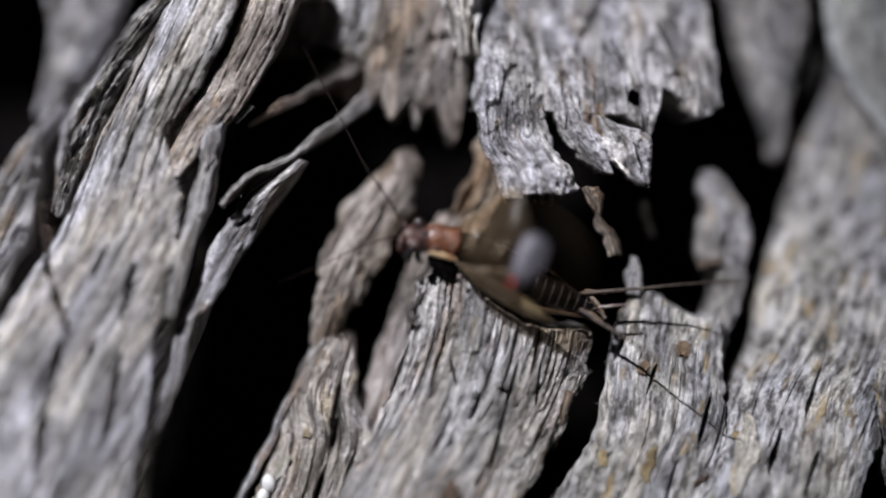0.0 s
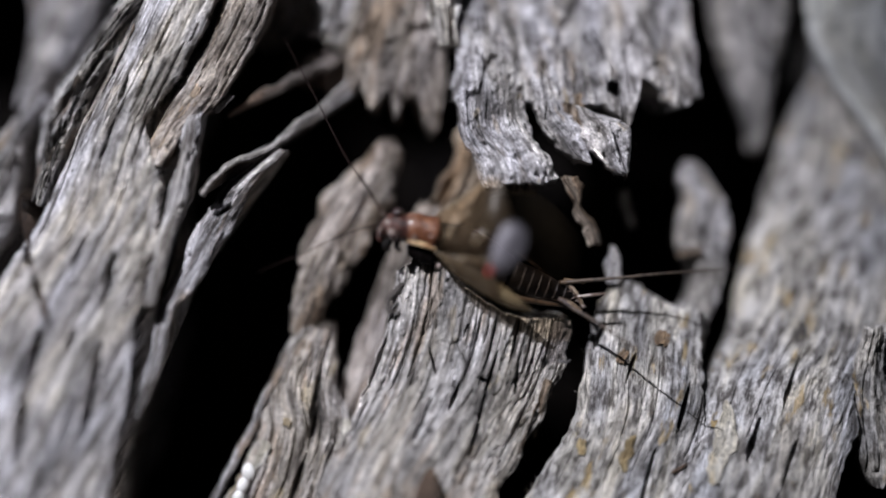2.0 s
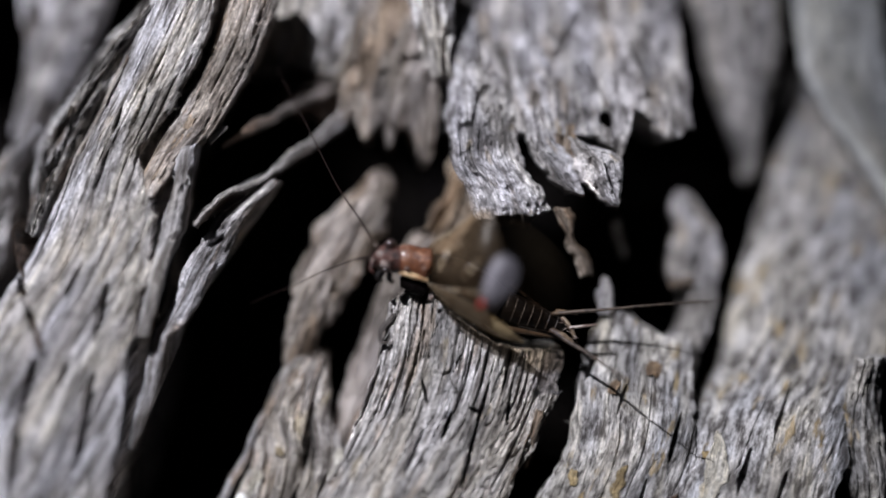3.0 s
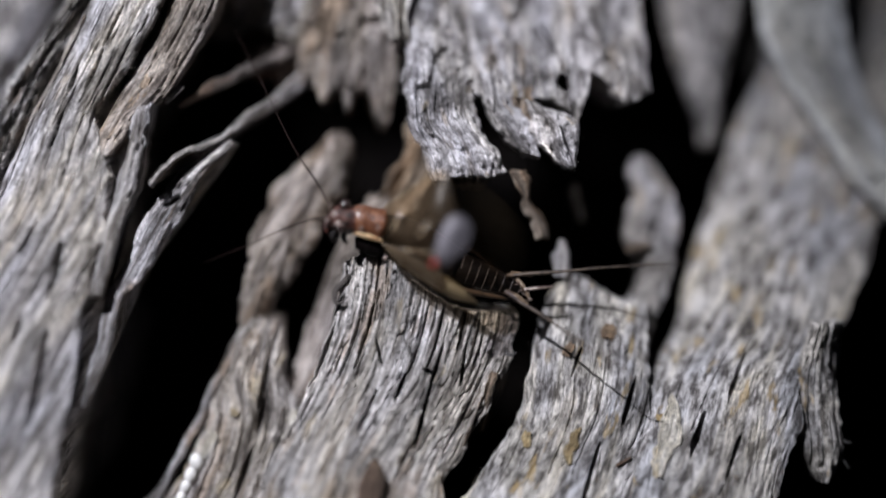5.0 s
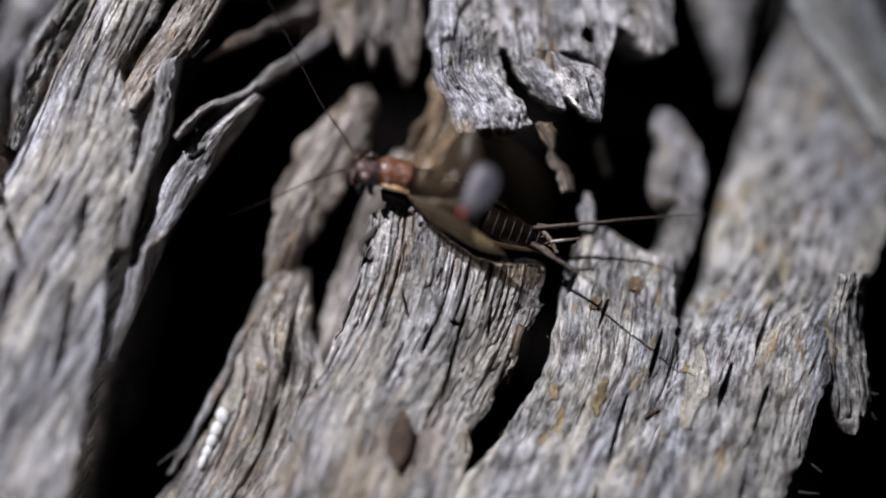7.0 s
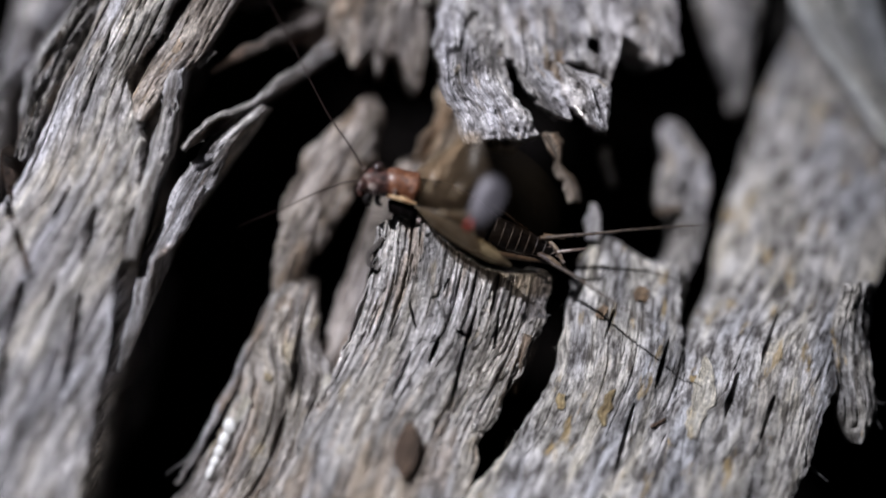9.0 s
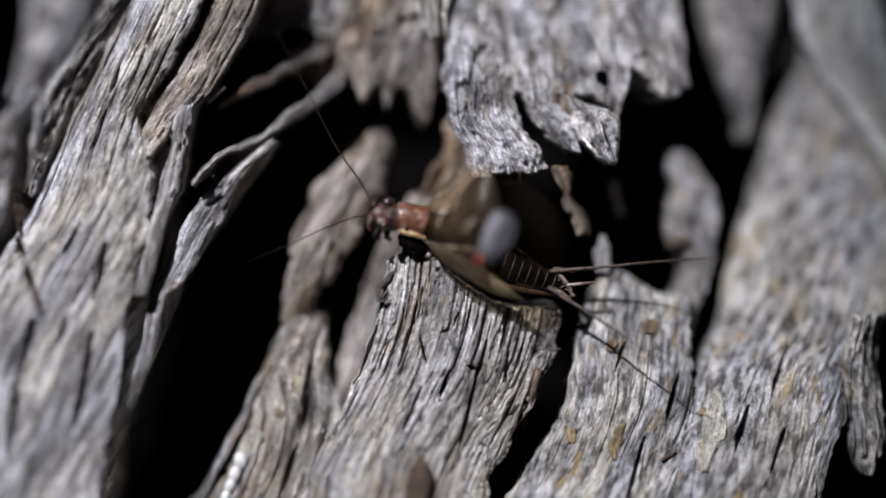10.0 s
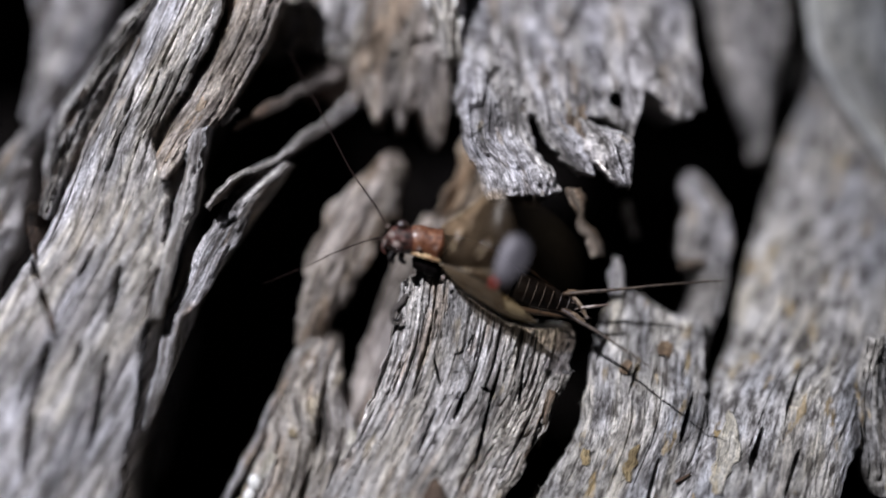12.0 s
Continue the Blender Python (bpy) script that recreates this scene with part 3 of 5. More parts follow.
plate("long grey sliver peeling away from the trunk", GREY, 7,
      [(-8.8, 5.6, -2.6), (-12.0, 3.0, -1.4), (-13.6, 0.4, -0.5), (-14.4, -1.6, 0.0), (-15.5, -4.2, 0.6), (-16.1, -6.8, 1.0), (-16.8, -10.6, 1.4)],
      [(-8.1, 5.4, -2.6), (-10.5, 2.5, -1.6), (-11.8, -0.1, -0.7), (-13.2, -2.6, 0.1), (-14.4, -4.1, 0.6), (-15.2, -6.9, 1.05), (-16.5, -10.8, 1.45)],
      cracks=[(-11.5, 1.9, -12.3, 1.4, 0.10)], bulge=0.5, rag=(0.6, 0.4), edge=0.3, rough=0.9, thick=1.0, grain=2.0)
plate("curved thin bark splinter", GREY, 8,
      [(-3.3, 10.8, -7.0), (-5.1, 9.5, -5.5), (-7.8, 7.1, -3.2), (-10.3, 5.2, -1.4), (-11.5, 4.7, -0.5), (-13.2, 2.6, 0.2)],
      [(-3.0, 10.1, -7.0), (-4.7, 8.8, -5.5), (-7.5, 6.6, -3.3), (-10.0, 4.8, -1.5), (-11.4, 4.3, -0.6), (-13.0, 2.3, 0.0)], bulge=0.4, rag=(0.3, 0.2), edge=0.35, rough=1.1, thick=0.5, grain=2.5, straight=0.5, name="bark_splinter")
plate("brown bark ribbon curling in the fissure", BROWN, 9,
      [(-4.8, 12.6, -7.0), (-6.9, 11.4, -5.6), (-8.9, 9.7, -3.6), (-10.4, 8.6, -2.6), (-12.0, 7.5, -2.2)],
      [(-4.2, 11.9, -7.0), (-6.5, 10.6, -5.8), (-8.5, 9.0, -3.9), (-10.3, 8.2, -2.8), (-11.9, 7.4, -2.3)], bulge=0.25, rag=(0.3, 0.3), edge=0.4, thick=0.5, rough=0.6, grain=2.0, name="bark_splinter")
plate("small frayed scrap of bark in the fissure", GREY, 19,
      [(-11.4, 8.8, -1.7), (-12.2, 8.2, -1.5), (-12.9, 7.6, -1.5)], [(-11.1, 8.7, -1.7), (-11.9, 7.9, -1.5), (-12.6, 7.4, -1.5)], bulge=0.15, rag=(0.5, 0.5), edge=0.5, thick=0.4, rough=0.8, name="bark_flake")
plate("pale hanging bark tongue", PALE, 10,
      [(-8.6, 18.8, -6.6), (-9.6, 14.5, -6.2), (-11.3, 10.3, -6.6)],
      [(-2.8, 18.8, -6.6), (-3.0, 14.9, -6.2), (-4.2, 11.0, -6.6)],
      bottom=[(-11.1, 12.0), (-9.9, 11.9), (-8.9, 12.2), (-7.8, 12.9), (-6.4, 12.3), (-5.0, 11.6), (-3.6, 12.4), (-2.8, 13.7)], bulge=1, rag=(0.1, 0.4), edge=0.3, thick=2)
plate("brown bark plate with a torn fringe of fingers", TAUPE, 11,
      [(-3.3, 18.6, -5.5), (-4.2, 13.3, -5.0), (-5.1, 10.2, -5.5), (-5.1, 5.7, -6.0)],
      [(1.8, 18.6, -5.5), (1.8, 13.3, -5.0), (1.4, 9.9, -5.5), (1.3, 5.7, -6.0)],
      bottom=[(-5.1, 10.6), (-4.5, 9.2), (-3.9, 9.7), (-3.3, 7.9), (-2.7, 8.6), (-2.2, 9.2), (-1.7, 7.2), (-1.3, 8.5), (-0.5, 8.8), (0.0, 7.6), (0.6, 6.3), (1.1, 7.1), (1.4, 10.2)], bulge=0.8, rag=(0.1, 0.4), edge=0.3)
plate("pale strip of bark between torn plates", PALE, 12,
      [(-0.7, 18.2, -3.0), (0.0, 14.8, -3.0), (1.1, 11.6, -3.5)],
      [(2.3, 18.2, -3.0), (2.3, 14.4, -3.0), (2.1, 11.5, -3.5)], bulge=0.5, rag=(0.1, 0.8), edge=0.3)
plate("small brown bark knob", TANBARK, 20,
      [(2.5, 7.3, -5.2), (1.4, 4.0, -4.8), (0.6, 1.9, -4.8), (0.6, 0.6, -5.2)],
      [(4.6, 7.3, -5.2), (4.6, 4.8, -4.7), (4.2, 3.3, -4.7), (2.6, 0.6, -5.2)], bulge=0.7, rag=(0.5, 0.5), rough=1.5, edge=0.7)
plate("grey bark plate torn off above a cavity", BLEACHED, 13,
      [(1.7, 19.1, -8.5), (1.9, 13.5, -6.6), (2.0, 9.1, -4.6), (2.3, 2.5, -4.0)],
      [(16.4, 19.1, -8.5), (16.8, 13.4, -6.0), (17.2, 9.0, -3.8), (17.7, 2.4, -3.0)],
      bottom=[(1.8, 9.2), (3.9, 8.5), (6.0, 8.4), (7.3, 8.0), (9.4, 8.0), (10.2, 7.9), (11.1, 8.0), (12.0, 7.3), (12.4, 6.2), (12.8, 7.3), (13.2, 8.5), (13.4, 9.7), (14.0, 9.5), (14.6, 9.0), (15.5, 7.9), (16.4, 8.0), (16.9, 8.7)],
      holes=[(11.5, 9.5, 11.7, 8.9, 0.47)],
      cracks=[(7.3, 14.3, 9.0, 10.9, 0.17), (5.0, 14.0, 6.0, 10.9, 0.13), (10.4, 12.9, 11.8, 9.9, 0.13), (13.1, 14.3, 14.5, 11.6, 0.13)], bulge=1.2, rag=(0.1, 0.5), edge=0.4, rough=0.95, thick=3.2, step=(0.07, 0.14), grain=1.1)
plate("grey torn bark lobe hanging over the cricket", BLEACHED, 31,
      [(1.8, 18.7, -8.0), (1.9, 13.2, -4.6), (2.0, 10.3, -3.2), (2.0, 8.1, -2.2), (2.2, 6.2, -1.6), (3.2, 4.9, -1.2), (3.9, 2.5, -1.0)],
      [(4.7, 18.7, -8.2), (5.3, 13.3, -5.0), (5.9, 10.7, -3.4), (6.2, 8.5, -2.5), (6.4, 6.9, -1.8), (7.4, 5.1, -1.3), (8.2, 3.3, -1.1)], bulge=1.0, rag=(0.1, 1.0), edge=0.5, rough=1.0, thick=2.8, step=(0.06, 0.1), grain=3.0)
plate("narrow torn bark lobe with a frayed lip", BLEACHED, 32,
      [(5.1, 18.0, -7.9), (5.6, 12.9, -5.0), (6.3, 9.6, -3.2), (6.8, 7.8, -2.3), (7.7, 6.2, -1.8), (8.4, 5.2, -1.5), (9.5, 4.5, -1.3)],
      [(8.5, 18.0, -8.0), (8.7, 12.9, -5.2), (8.4, 9.3, -3.4), (8.6, 7.8, -2.5), (9.2, 6.8, -2.0), (9.6, 5.7, -1.7), (10.3, 4.4, -1.4)],
      cracks=[(7.3, 10.8, 8.2, 8.4, 0.13)], bulge=0.7, rag=(0.1, 0.9), edge=0.5, rough=1.0, thick=2.0, step=(0.06, 0.1), grain=3.0)
plate("small frayed bark lobe", BLEACHED, 33,
      [(9.2, 8.2, -2.4), (9.6, 6.4, -1.8), (10.3, 4.9, -1.4), (11.7, 3.7, -1.2)],
      [(10.4, 7.6, -2.4), (12.1, 6.8, -1.8), (12.3, 5.3, -1.4), (12.5, 3.4, -1.2)], bulge=0.6, rag=(0.4, 0.9), edge=0.6, rough=1.1, thick=1.6, step=(0.06, 0.1), grain=3.0)
plate("brown inner bark bared between torn lobes", TANBARK, 36,
      [(8.2, 9.0, -3.3), (8.3, 7.6, -2.9), (8.9, 6.3, -2.6)], [(9.9, 9.0, -3.3), (9.6, 7.6, -2.9), (9.6, 6.2, -2.6)], bulge=0.3, rag=(0.3, 0.4), edge=0.4, rough=0.8, thick=0.8, name="bark_flake")
# scar brown dims the tangle, shade put into its colour
plate("brown bark tangle coloured dark for the shade under the overhang", SCAR_AND_SHADE, 39,
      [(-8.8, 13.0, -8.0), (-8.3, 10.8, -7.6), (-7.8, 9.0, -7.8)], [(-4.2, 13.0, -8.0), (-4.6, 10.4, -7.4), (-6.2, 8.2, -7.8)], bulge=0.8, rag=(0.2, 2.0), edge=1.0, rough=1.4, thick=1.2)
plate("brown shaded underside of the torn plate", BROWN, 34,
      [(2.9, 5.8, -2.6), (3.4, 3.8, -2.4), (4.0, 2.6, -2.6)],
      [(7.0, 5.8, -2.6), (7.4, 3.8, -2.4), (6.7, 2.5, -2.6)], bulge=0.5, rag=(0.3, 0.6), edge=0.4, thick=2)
plate("pale bark strip deep in the fissure", TAUPE, 14,
      [(-2.3, 6.4, -6.0), (-4.1, 4.7, -5.7), (-5.8, 2.9, -5.4), (-7.0, 1.0, -4.8), (-7.55, -0.8, -4.0), (-7.8, -3.6, -3.6), (-8.2, -6.1, -3.8)],
      [(-1.9, 6.4, -6.0), (-1.5, 4.6, -5.7), (-1.8, 3.1, -5.4), (-2.9, 0.8, -5.0), (-4.5, -1.9, -4.5), (-6.4, -4.5, -4.2), (-7.5, -6.3, -4.2)],
      cracks=[(-3.4, 2.8, -5.2, -0.4, 0.13)], bulge=0.7, rag=(0.5, 0.6), edge=0.6, rough=0.8, grain=2.5, straight=0.7)
plate("pale brown bark strip behind the stub", TAUPE, 15,
      [(0.0, 2.5, -6.0), (-2.2, -1.0, -4.8), (-3.3, -4.2, -5.2), (-4.7, -8.3, -4.8), (-7.1, -14.9, -4.4), (-9.1, -20.4, -4.0), (-11.9, -27.6, -4.0)],
      [(1.4, 2.5, -6.0), (0.4, -1.0, -4.6), (-1.0, -4.9, -5.0), (-2.2, -9.0, -5.0), (-3.3, -14.8, -4.0), (-5.0, -20.3, -3.5), (-7.0, -27.5, -3.5)], bulge=0.6, rag=(1.5, 0.1), edge=0.3, thick=2, rough=0.7)
plate("warm grey fibrous bark strip below the fissure", WARMGREY, 16,
      [(-6.7, -5.0, -3.2), (-7.6, -6.4, -3.7), (-8.9, -8.6, -3.2), (-10.25, -12.2, -3.2), (-11.85, -15.3, -3.2), (-13.8, -18.1, -3.2), (-15.2, -20.1, -3.2), (-17.8, -27.0, -3.2)],
      [(-5.5, -5.0, -4.5), (-5.5, -7.4, -3.2), (-5.2, -9.5, -3.2), (-4.1, -10.8, -3.2), (-3.8, -13.6, -3.2), (-4.3, -16.3, -3.0), (-5.4, -20.0, -2.8), (-7.4, -26.8, -2.8)],
      cracks=[(-6.4, -10.3, -7.0, -12.9, 0.16), (-7.0, -12.9, -8.3, -16.8, 0.2), (-8.0, -15.9, -9.2, -18.3, 0.13), (-10.4, -14.7, -10.7, -15.9, 0.13), (-5.5, -12.5, -6.3, -15.9, 0.17), (-6.2, -8.1, -6.8, -10.8, 0.13)], bulge=0.8, rag=(1.0, 0.1), edge=0.5, thick=3, rough=0.5, grain=3.0, straight=0.7)
plate("thin dark strip of bark along the fissure edge", GREY, 17,
      [(-7.4, -5.2, -3.7), (-8.3, -6.6, -3.7), (-9.6, -9.1, -3.2), (-11.1, -12.5, -3.2), (-12.8, -15.6, -3.1), (-14.1, -18.0, -2.9)],
      [(-7.0, -5.3, -3.5), (-7.8, -6.9, -3.5), (-9.1, -9.1, -3.1), (-10.6, -12.5, -3.1), (-12.4, -15.6, -3.0), (-13.8, -18.0, -2.9)], bulge=0.35, rag=(0.9, 0.8), edge=0.25, thick=1, rough=1.0, grain=3.0)
plate("broken grey bark stub with long open fibres", STUB, 18,
      [(-1.3, -0.9, -0.5), (-2.0, -4.0, -0.4), (-3.0, -8.0, -0.2), (-4.1, -10.5, 0.4), (-5.7, -13.9, 1.4), (-7.3, -18.7, 2.8), (-9.4, -25.1, 4.2)],
      [(9.4, -0.9, -2.5), (9.2, -5.3, -2.0), (8.2, -8.3, -1.2), (7.1, -10.6, -0.4), (5.1, -14.0, 0.6), (3.4, -18.9, 2.0), (1.1, -25.4, 3.4)],
      top=[(-2.0, -2.4), (-1.5, -1.7), (-0.4, -1.1), (0.3, -1.0), (1.1, -1.0), (1.8, -2.1), (3.2, -3.2), (4.8, -4.15), (6.6, -4.6), (8.8, -4.6)],
      cracks=[(4.5, -6.6, 3.7, -9.2, 0.10), (3.7, -9.2, 2.8, -12.8, 0.12), (3.3, -8.2, 3.8, -8.5, 0.08), (2.8, -4.9, 2.2, -6.4, 0.08), (0.4, -6.4, 0.8, -8.0, 0.08), (2.2, -8.5, 1.6, -10.1, 0.10), (0.5, -9.5, -0.5, -11.9, 0.08), (6.8, -6.6, 6.1, -8.2, 0.06), (5.8, -6.9, 5.5, -9.2, 0.06), (-1.5, -3.9, -2.1, -5.2, 0.10)], bulge=0.9, rag=(0.5, 0.1), edge=0.45, thick=5, rough=0.68, step=(0.05, 0.11), grain=2.8, straight=0.9)
plate("brown oval scar flake on the bark stub", SCAR_AND_SHADE, 35,
      [(0.5, -13.4, 4.4), (-0.2, -14.2, 4.7), (-0.6, -15.5, 5.0), (-0.1, -16.4, 5.2)],
      [(0.7, -13.4, 4.4), (1.1, -14.2, 4.7), (0.9, -15.5, 5.0), (0.3, -16.5, 5.2)], bulge=0.15, rag=(0.1, 0.1), edge=0.2, thick=0.8, rough=0.3, lie=0.55, name="bark_flake")
plate("grey bark plate flecked with yellow lichen", LICHEN, 121,
      [(11.6, 0.1, -4.6), (11.2, -2.5, -3.7), (10.0, -6.7, -2.0), (9.0, -10.7, -1.0), (6.4, -14.8, 0.1), (4.5, -16.9, 1.6), (2.0, -19.8, 2.8), (-3.2, -26.1, 4.0)],
      [(16.9, 0.2, -5.0), (17.0, -2.5, -4.3), (16.9, -6.6, -2.9), (17.0, -9.4, -1.6), (16.5, -13.4, -0.5), (15.0, -20.2, 2.2), (12.9, -26.6, 4.0)],
      top=[(9.6, -5.6), (10.6, -4.2), (11.4, -3.1), (12.5, -2.4), (13.3, -2.7), (14.1, -3.4), (15.9, -4.2), (16.6, -3.9), (17.3, -3.5)],
      cracks=[(16.1, -8.7, 15.2, -11.5, 0.17), (13.8, -12.6, 12.5, -16.7, 0.17), (12.8, -7.0, 12.1, -8.8, 0.10), (10.3, -6.7, 11.0, -5.3, 0.13), (11.9, -17.4, 11.4, -19.9, 0.13)], bulge=0.6, rag=(0.3, 0.1), edge=0.5, thick=3, rough=0.32, grain=3.2)
plate("upright grey bark flake at the edge of the cavity", LILAC, 22,
      [(16.6, 5.2, -6.6), (16.2, 4.1, -6.6), (16.7, 2.7, -6.5), (15.7, 0.9, -6.4), (15.8, -0.7, -6.2), (16.7, -1.8, -5.8), (16.3, -4.0, -5.0), (15.2, -8.7, -3.6)],
      [(17.2, 5.1, -6.6), (17.9, 3.9, -6.5), (18.8, 2.6, -6.4), (19.2, 1.1, -6.3), (19.0, -0.7, -6.0), (18.5, -2.6, -5.4), (18.0, -4.6, -4.8), (17.3, -6.8, -4.0), (16.4, -8.7, -3.4)],
      cracks=[(17.8, 1.1, 17.2, -1.4, 0.17)], bulge=0.35, rag=(1.4, 0.3), edge=0.6, rough=1.1)
plate("broad grey bark plate flecked with yellow lichen", LICHEN, 23,
      [(28.2, 24.3, -17.0), (26.6, 15.8, -14.5), (25.3, 10.6, -12.0), (23.6, 7.4, -10.2), (22.2, 3.4, -8.4), (20.7, 0.0, -7.0), (19.8, -2.8, -6.2), (18.8, -6.2, -4.6), (17.3, -8.4, -3.0), (16.4, -12.1, -1.0), (14.6, -19.5, 1.9), (12.6, -26.6, 3.9)],
      [(36.9, 24.4, -17.5), (35.1, 15.9, -15.0), (35.3, 10.2, -12.8), (34.0, 5.0, -10.4), (31.6, -0.6, -7.6), (29.4, -5.2, -4.6), (26.6, -10.3, -1.5), (24.7, -15.1, -0.5), (22.6, -19.6, 1.4), (20.0, -26.8, 3.4)],
      cracks=[(20.1, -10.8, 19.2, -13.3, 0.23), (26.1, -9.4, 26.8, -12.5, 0.20), (22.8, -7.3, 21.4, -10.4, 0.13), (22.3, -11.8, 21.2, -14.6, 0.13), (20.7, -16.3, 20.1, -19.1, 0.13)], bulge=1.0, rag=(0.2, 0.1), edge=0.4, thick=5, rough=0.34, grain=3.2)
plate("pointed bark splinter hanging at the edge", LICHEN, 24,
      [(26.9, -4.9, -2.0), (25.9, -8.3, -2.0), (26.0, -10.7, -2.0), (26.3, -13.2, -1.7), (27.1, -15.0, -1.5)],
      [(29.0, -4.9, -3.4), (28.5, -8.3, -2.8), (28.5, -10.7, -2.3), (28.8, -12.7, -2.0), (27.9, -15.2, -1.7)], bulge=0.7, grain=2.0, rag=(1, 0.3), edge=0.3, thick=1.6)
plate("hanging bark tongue, out of focus", LILAC, 25,
      [(17.2, 19.2, -9.0), (18.7, 13.8, -9.0), (20.4, 9.1, -9.5), (21.5, 5.7, -10.0)],
      [(23.7, 19.2, -9.0), (23.2, 13.8, -9.0), (22.5, 9.1, -9.5), (22.0, 5.6, -10.0)], bulge=1, rag=(0.1, 0.6), edge=0.4)
plate("smooth pale bark plate with a bluish bloom", CLAY, 26,
      [(23.4, 24.3, -9.0), (24.3, 15.7, -7.6), (24.9, 12.0, -7.2), (26.6, 9.0, -7.0), (28.4, 6.2, -6.8), (30.3, 3.6, -6.6), (32.6, 0.8, -6.8)],
      [(30.4, 24.5, -10.5), (30.0, 16.0, -9.4), (30.6, 11.6, -8.8), (32.2, 7.5, -8.4), (34.2, 4.0, -8.2), (36.5, 0.6, -8.0)], bulge=0.6, rough=0.5, rag=(0.1, 0.5), edge=0.3, thick=2.4)
for at, half, mat, seed, words in (
        ((12.0, -7.1), (0.4, 0.7), RUSTY, 72, "rusty brown stain on grey bark"), ((14.6, -6.0), (0.6, 0.65), RUSTY, 73, "rusty brown stain on grey bark"),
        ((12.3, -12.7), (0.26, 1.4), OCHRE, 74, "ochre lichen streak on grey bark"), ((17.7, -11.0), (0.25, 0.6), OCHRE, 75, "ochre lichen streak on grey bark"),
        ((9.6, -12.2), (0.22, 0.9), OCHRE, 76, "ochre lichen streak on grey bark"), ((18.2, -5.6), (0.3, 0.5), OCHRE, 77, "ochre lichen streak on grey bark"),
        ((17.8, -12.0), (0.65, 2.6), CREAMBARK, 78, "cream weathered streak on grey bark"),
        ((-10.0, -13.2), (0.55, 1.1), CREAMBARK, 79, "cream weathered streak on warm grey bark"), ((-8.0, -11.2), (0.2, 0.8), OCHRE, 80, "ochre lichen streak on warm grey bark"),
        ((-7.2, -6.6), (0.5, 0.9), TANBARK, 81, "tan bared patch on warm grey bark"), ((-4.7, -11.6), (0.25, 0.9), CREAMBARK, 82, "cream weathered streak on warm grey bark")):
    x, z = at
    plate(words, mat, seed, [(x + 0.35 * half[1] * k - half[0] * w, z + half[1] * k, 0) for k, w in ((1, 0.2), (0.4, 1), (-0.4, 1), (-1, 0.2))],
          [(x + 0.35 * half[1] * k + half[0] * w, z + half[1] * k, 0) for k, w in ((1, 0.2), (0.4, 0.8), (-0.4, 1), (-1, 0.2))],
          bulge=0.03, rag=(0.9, 0.9), edge=0.7, thick=0.5, rough=0.45, grain=2.4, lie=0.15, name="bark_flake")
plate("dim splinter deep in the cavity", LILAC, 29,
      [(12.2, 3.2, -6.0), (12.5, 1.9, -6.4), (13.0, 0.6, -6.6)],
      [(12.6, 3.2, -6.0), (13.1, 1.9, -6.4), (13.4, 0.7, -6.6)], bulge=0.3, edge=0.3, thick=0.7, name="bark_splinter")
plate("tan chip of inner bark", TANBARK, 37,
      [(17.4, -0.5, -5.4), (16.5, -0.6, -5.2), (15.7, -0.8, -5.0)],
      [(17.4, -1.0, -5.4), (16.5, -1.1, -5.2), (15.7, -1.2, -5.0)], bulge=0.2, edge=0.1, thick=0.5, rough=0.4, rag=(0.2, 0.2), name="bark_flake")
plate("tan inner bark showing along the torn edge", TANBARK, 38,
      [(7.3, -8.3, 0.0), (6.8, -9.8, 0.0), (6.1, -11.6, 0.0), (5.3, -13.6, 0.0)],
      [(7.7, -8.4, 0.0), (7.3, -9.8, 0.0), (6.7, -11.6, 0.0), (5.7, -13.6, 0.0)], bulge=0.2, rag=(0.4, 0.4), edge=0.4, thick=1, rough=0.6, lie=0.45, name="bark_flake")
plate("pale chip of bark below the splinter", BLEACHED, 43,
      [(11.5, -0.3, -3.8), (11.1, -1.5, -3.4), (11.3, -2.9, -3.0)],
      [(11.8, -0.3, -3.8), (12.3, -1.5, -3.4), (12.0, -3.1, -3.0)], bulge=0.3, rag=(0.5, 0.4), edge=0.6, thick=0.8, rough=0.8, name="bark_flake")
plate("pinkish tan twisted splinter in the cavity", TANBARK, 44,
      [(8.4, 3.8, -1.9), (8.6, 2.8, -2.1), (8.95, 2.1, -2.2), (9.0, 1.5, -2.3), (9.6, 0.6, -2.4), (10.2, -0.6, -2.6)],
      [(9.0, 3.9, -1.9), (9.6, 2.9, -2.2), (9.9, 2.0, -2.6), (10.5, 1.2, -3.0), (11.0, -0.5, -3.4)], bulge=0.3, rag=(0.5, 0.5), edge=0.9, thick=0.6, rough=1.3, name="bark_splinter")
plate("dark dry fibre stuck to the bark", SCAR_AND_SHADE, 47,
      [(-23.5, 0.3, 0.0), (-23.1, -1.0, 0.0), (-22.6, -2.6, 0.0), (-21.9, -4.9, 0.0)],
      [(-23.4, 0.4, 0.0), (-22.9, -0.9, 0.0), (-22.4, -2.6, 0.0), (-21.7, -4.8, 0.0)], bulge=0.08, rag=(0.1, 0.1), edge=0.05, thick=0.2, rough=0.2, lie=0.12, name="bark_fibre")
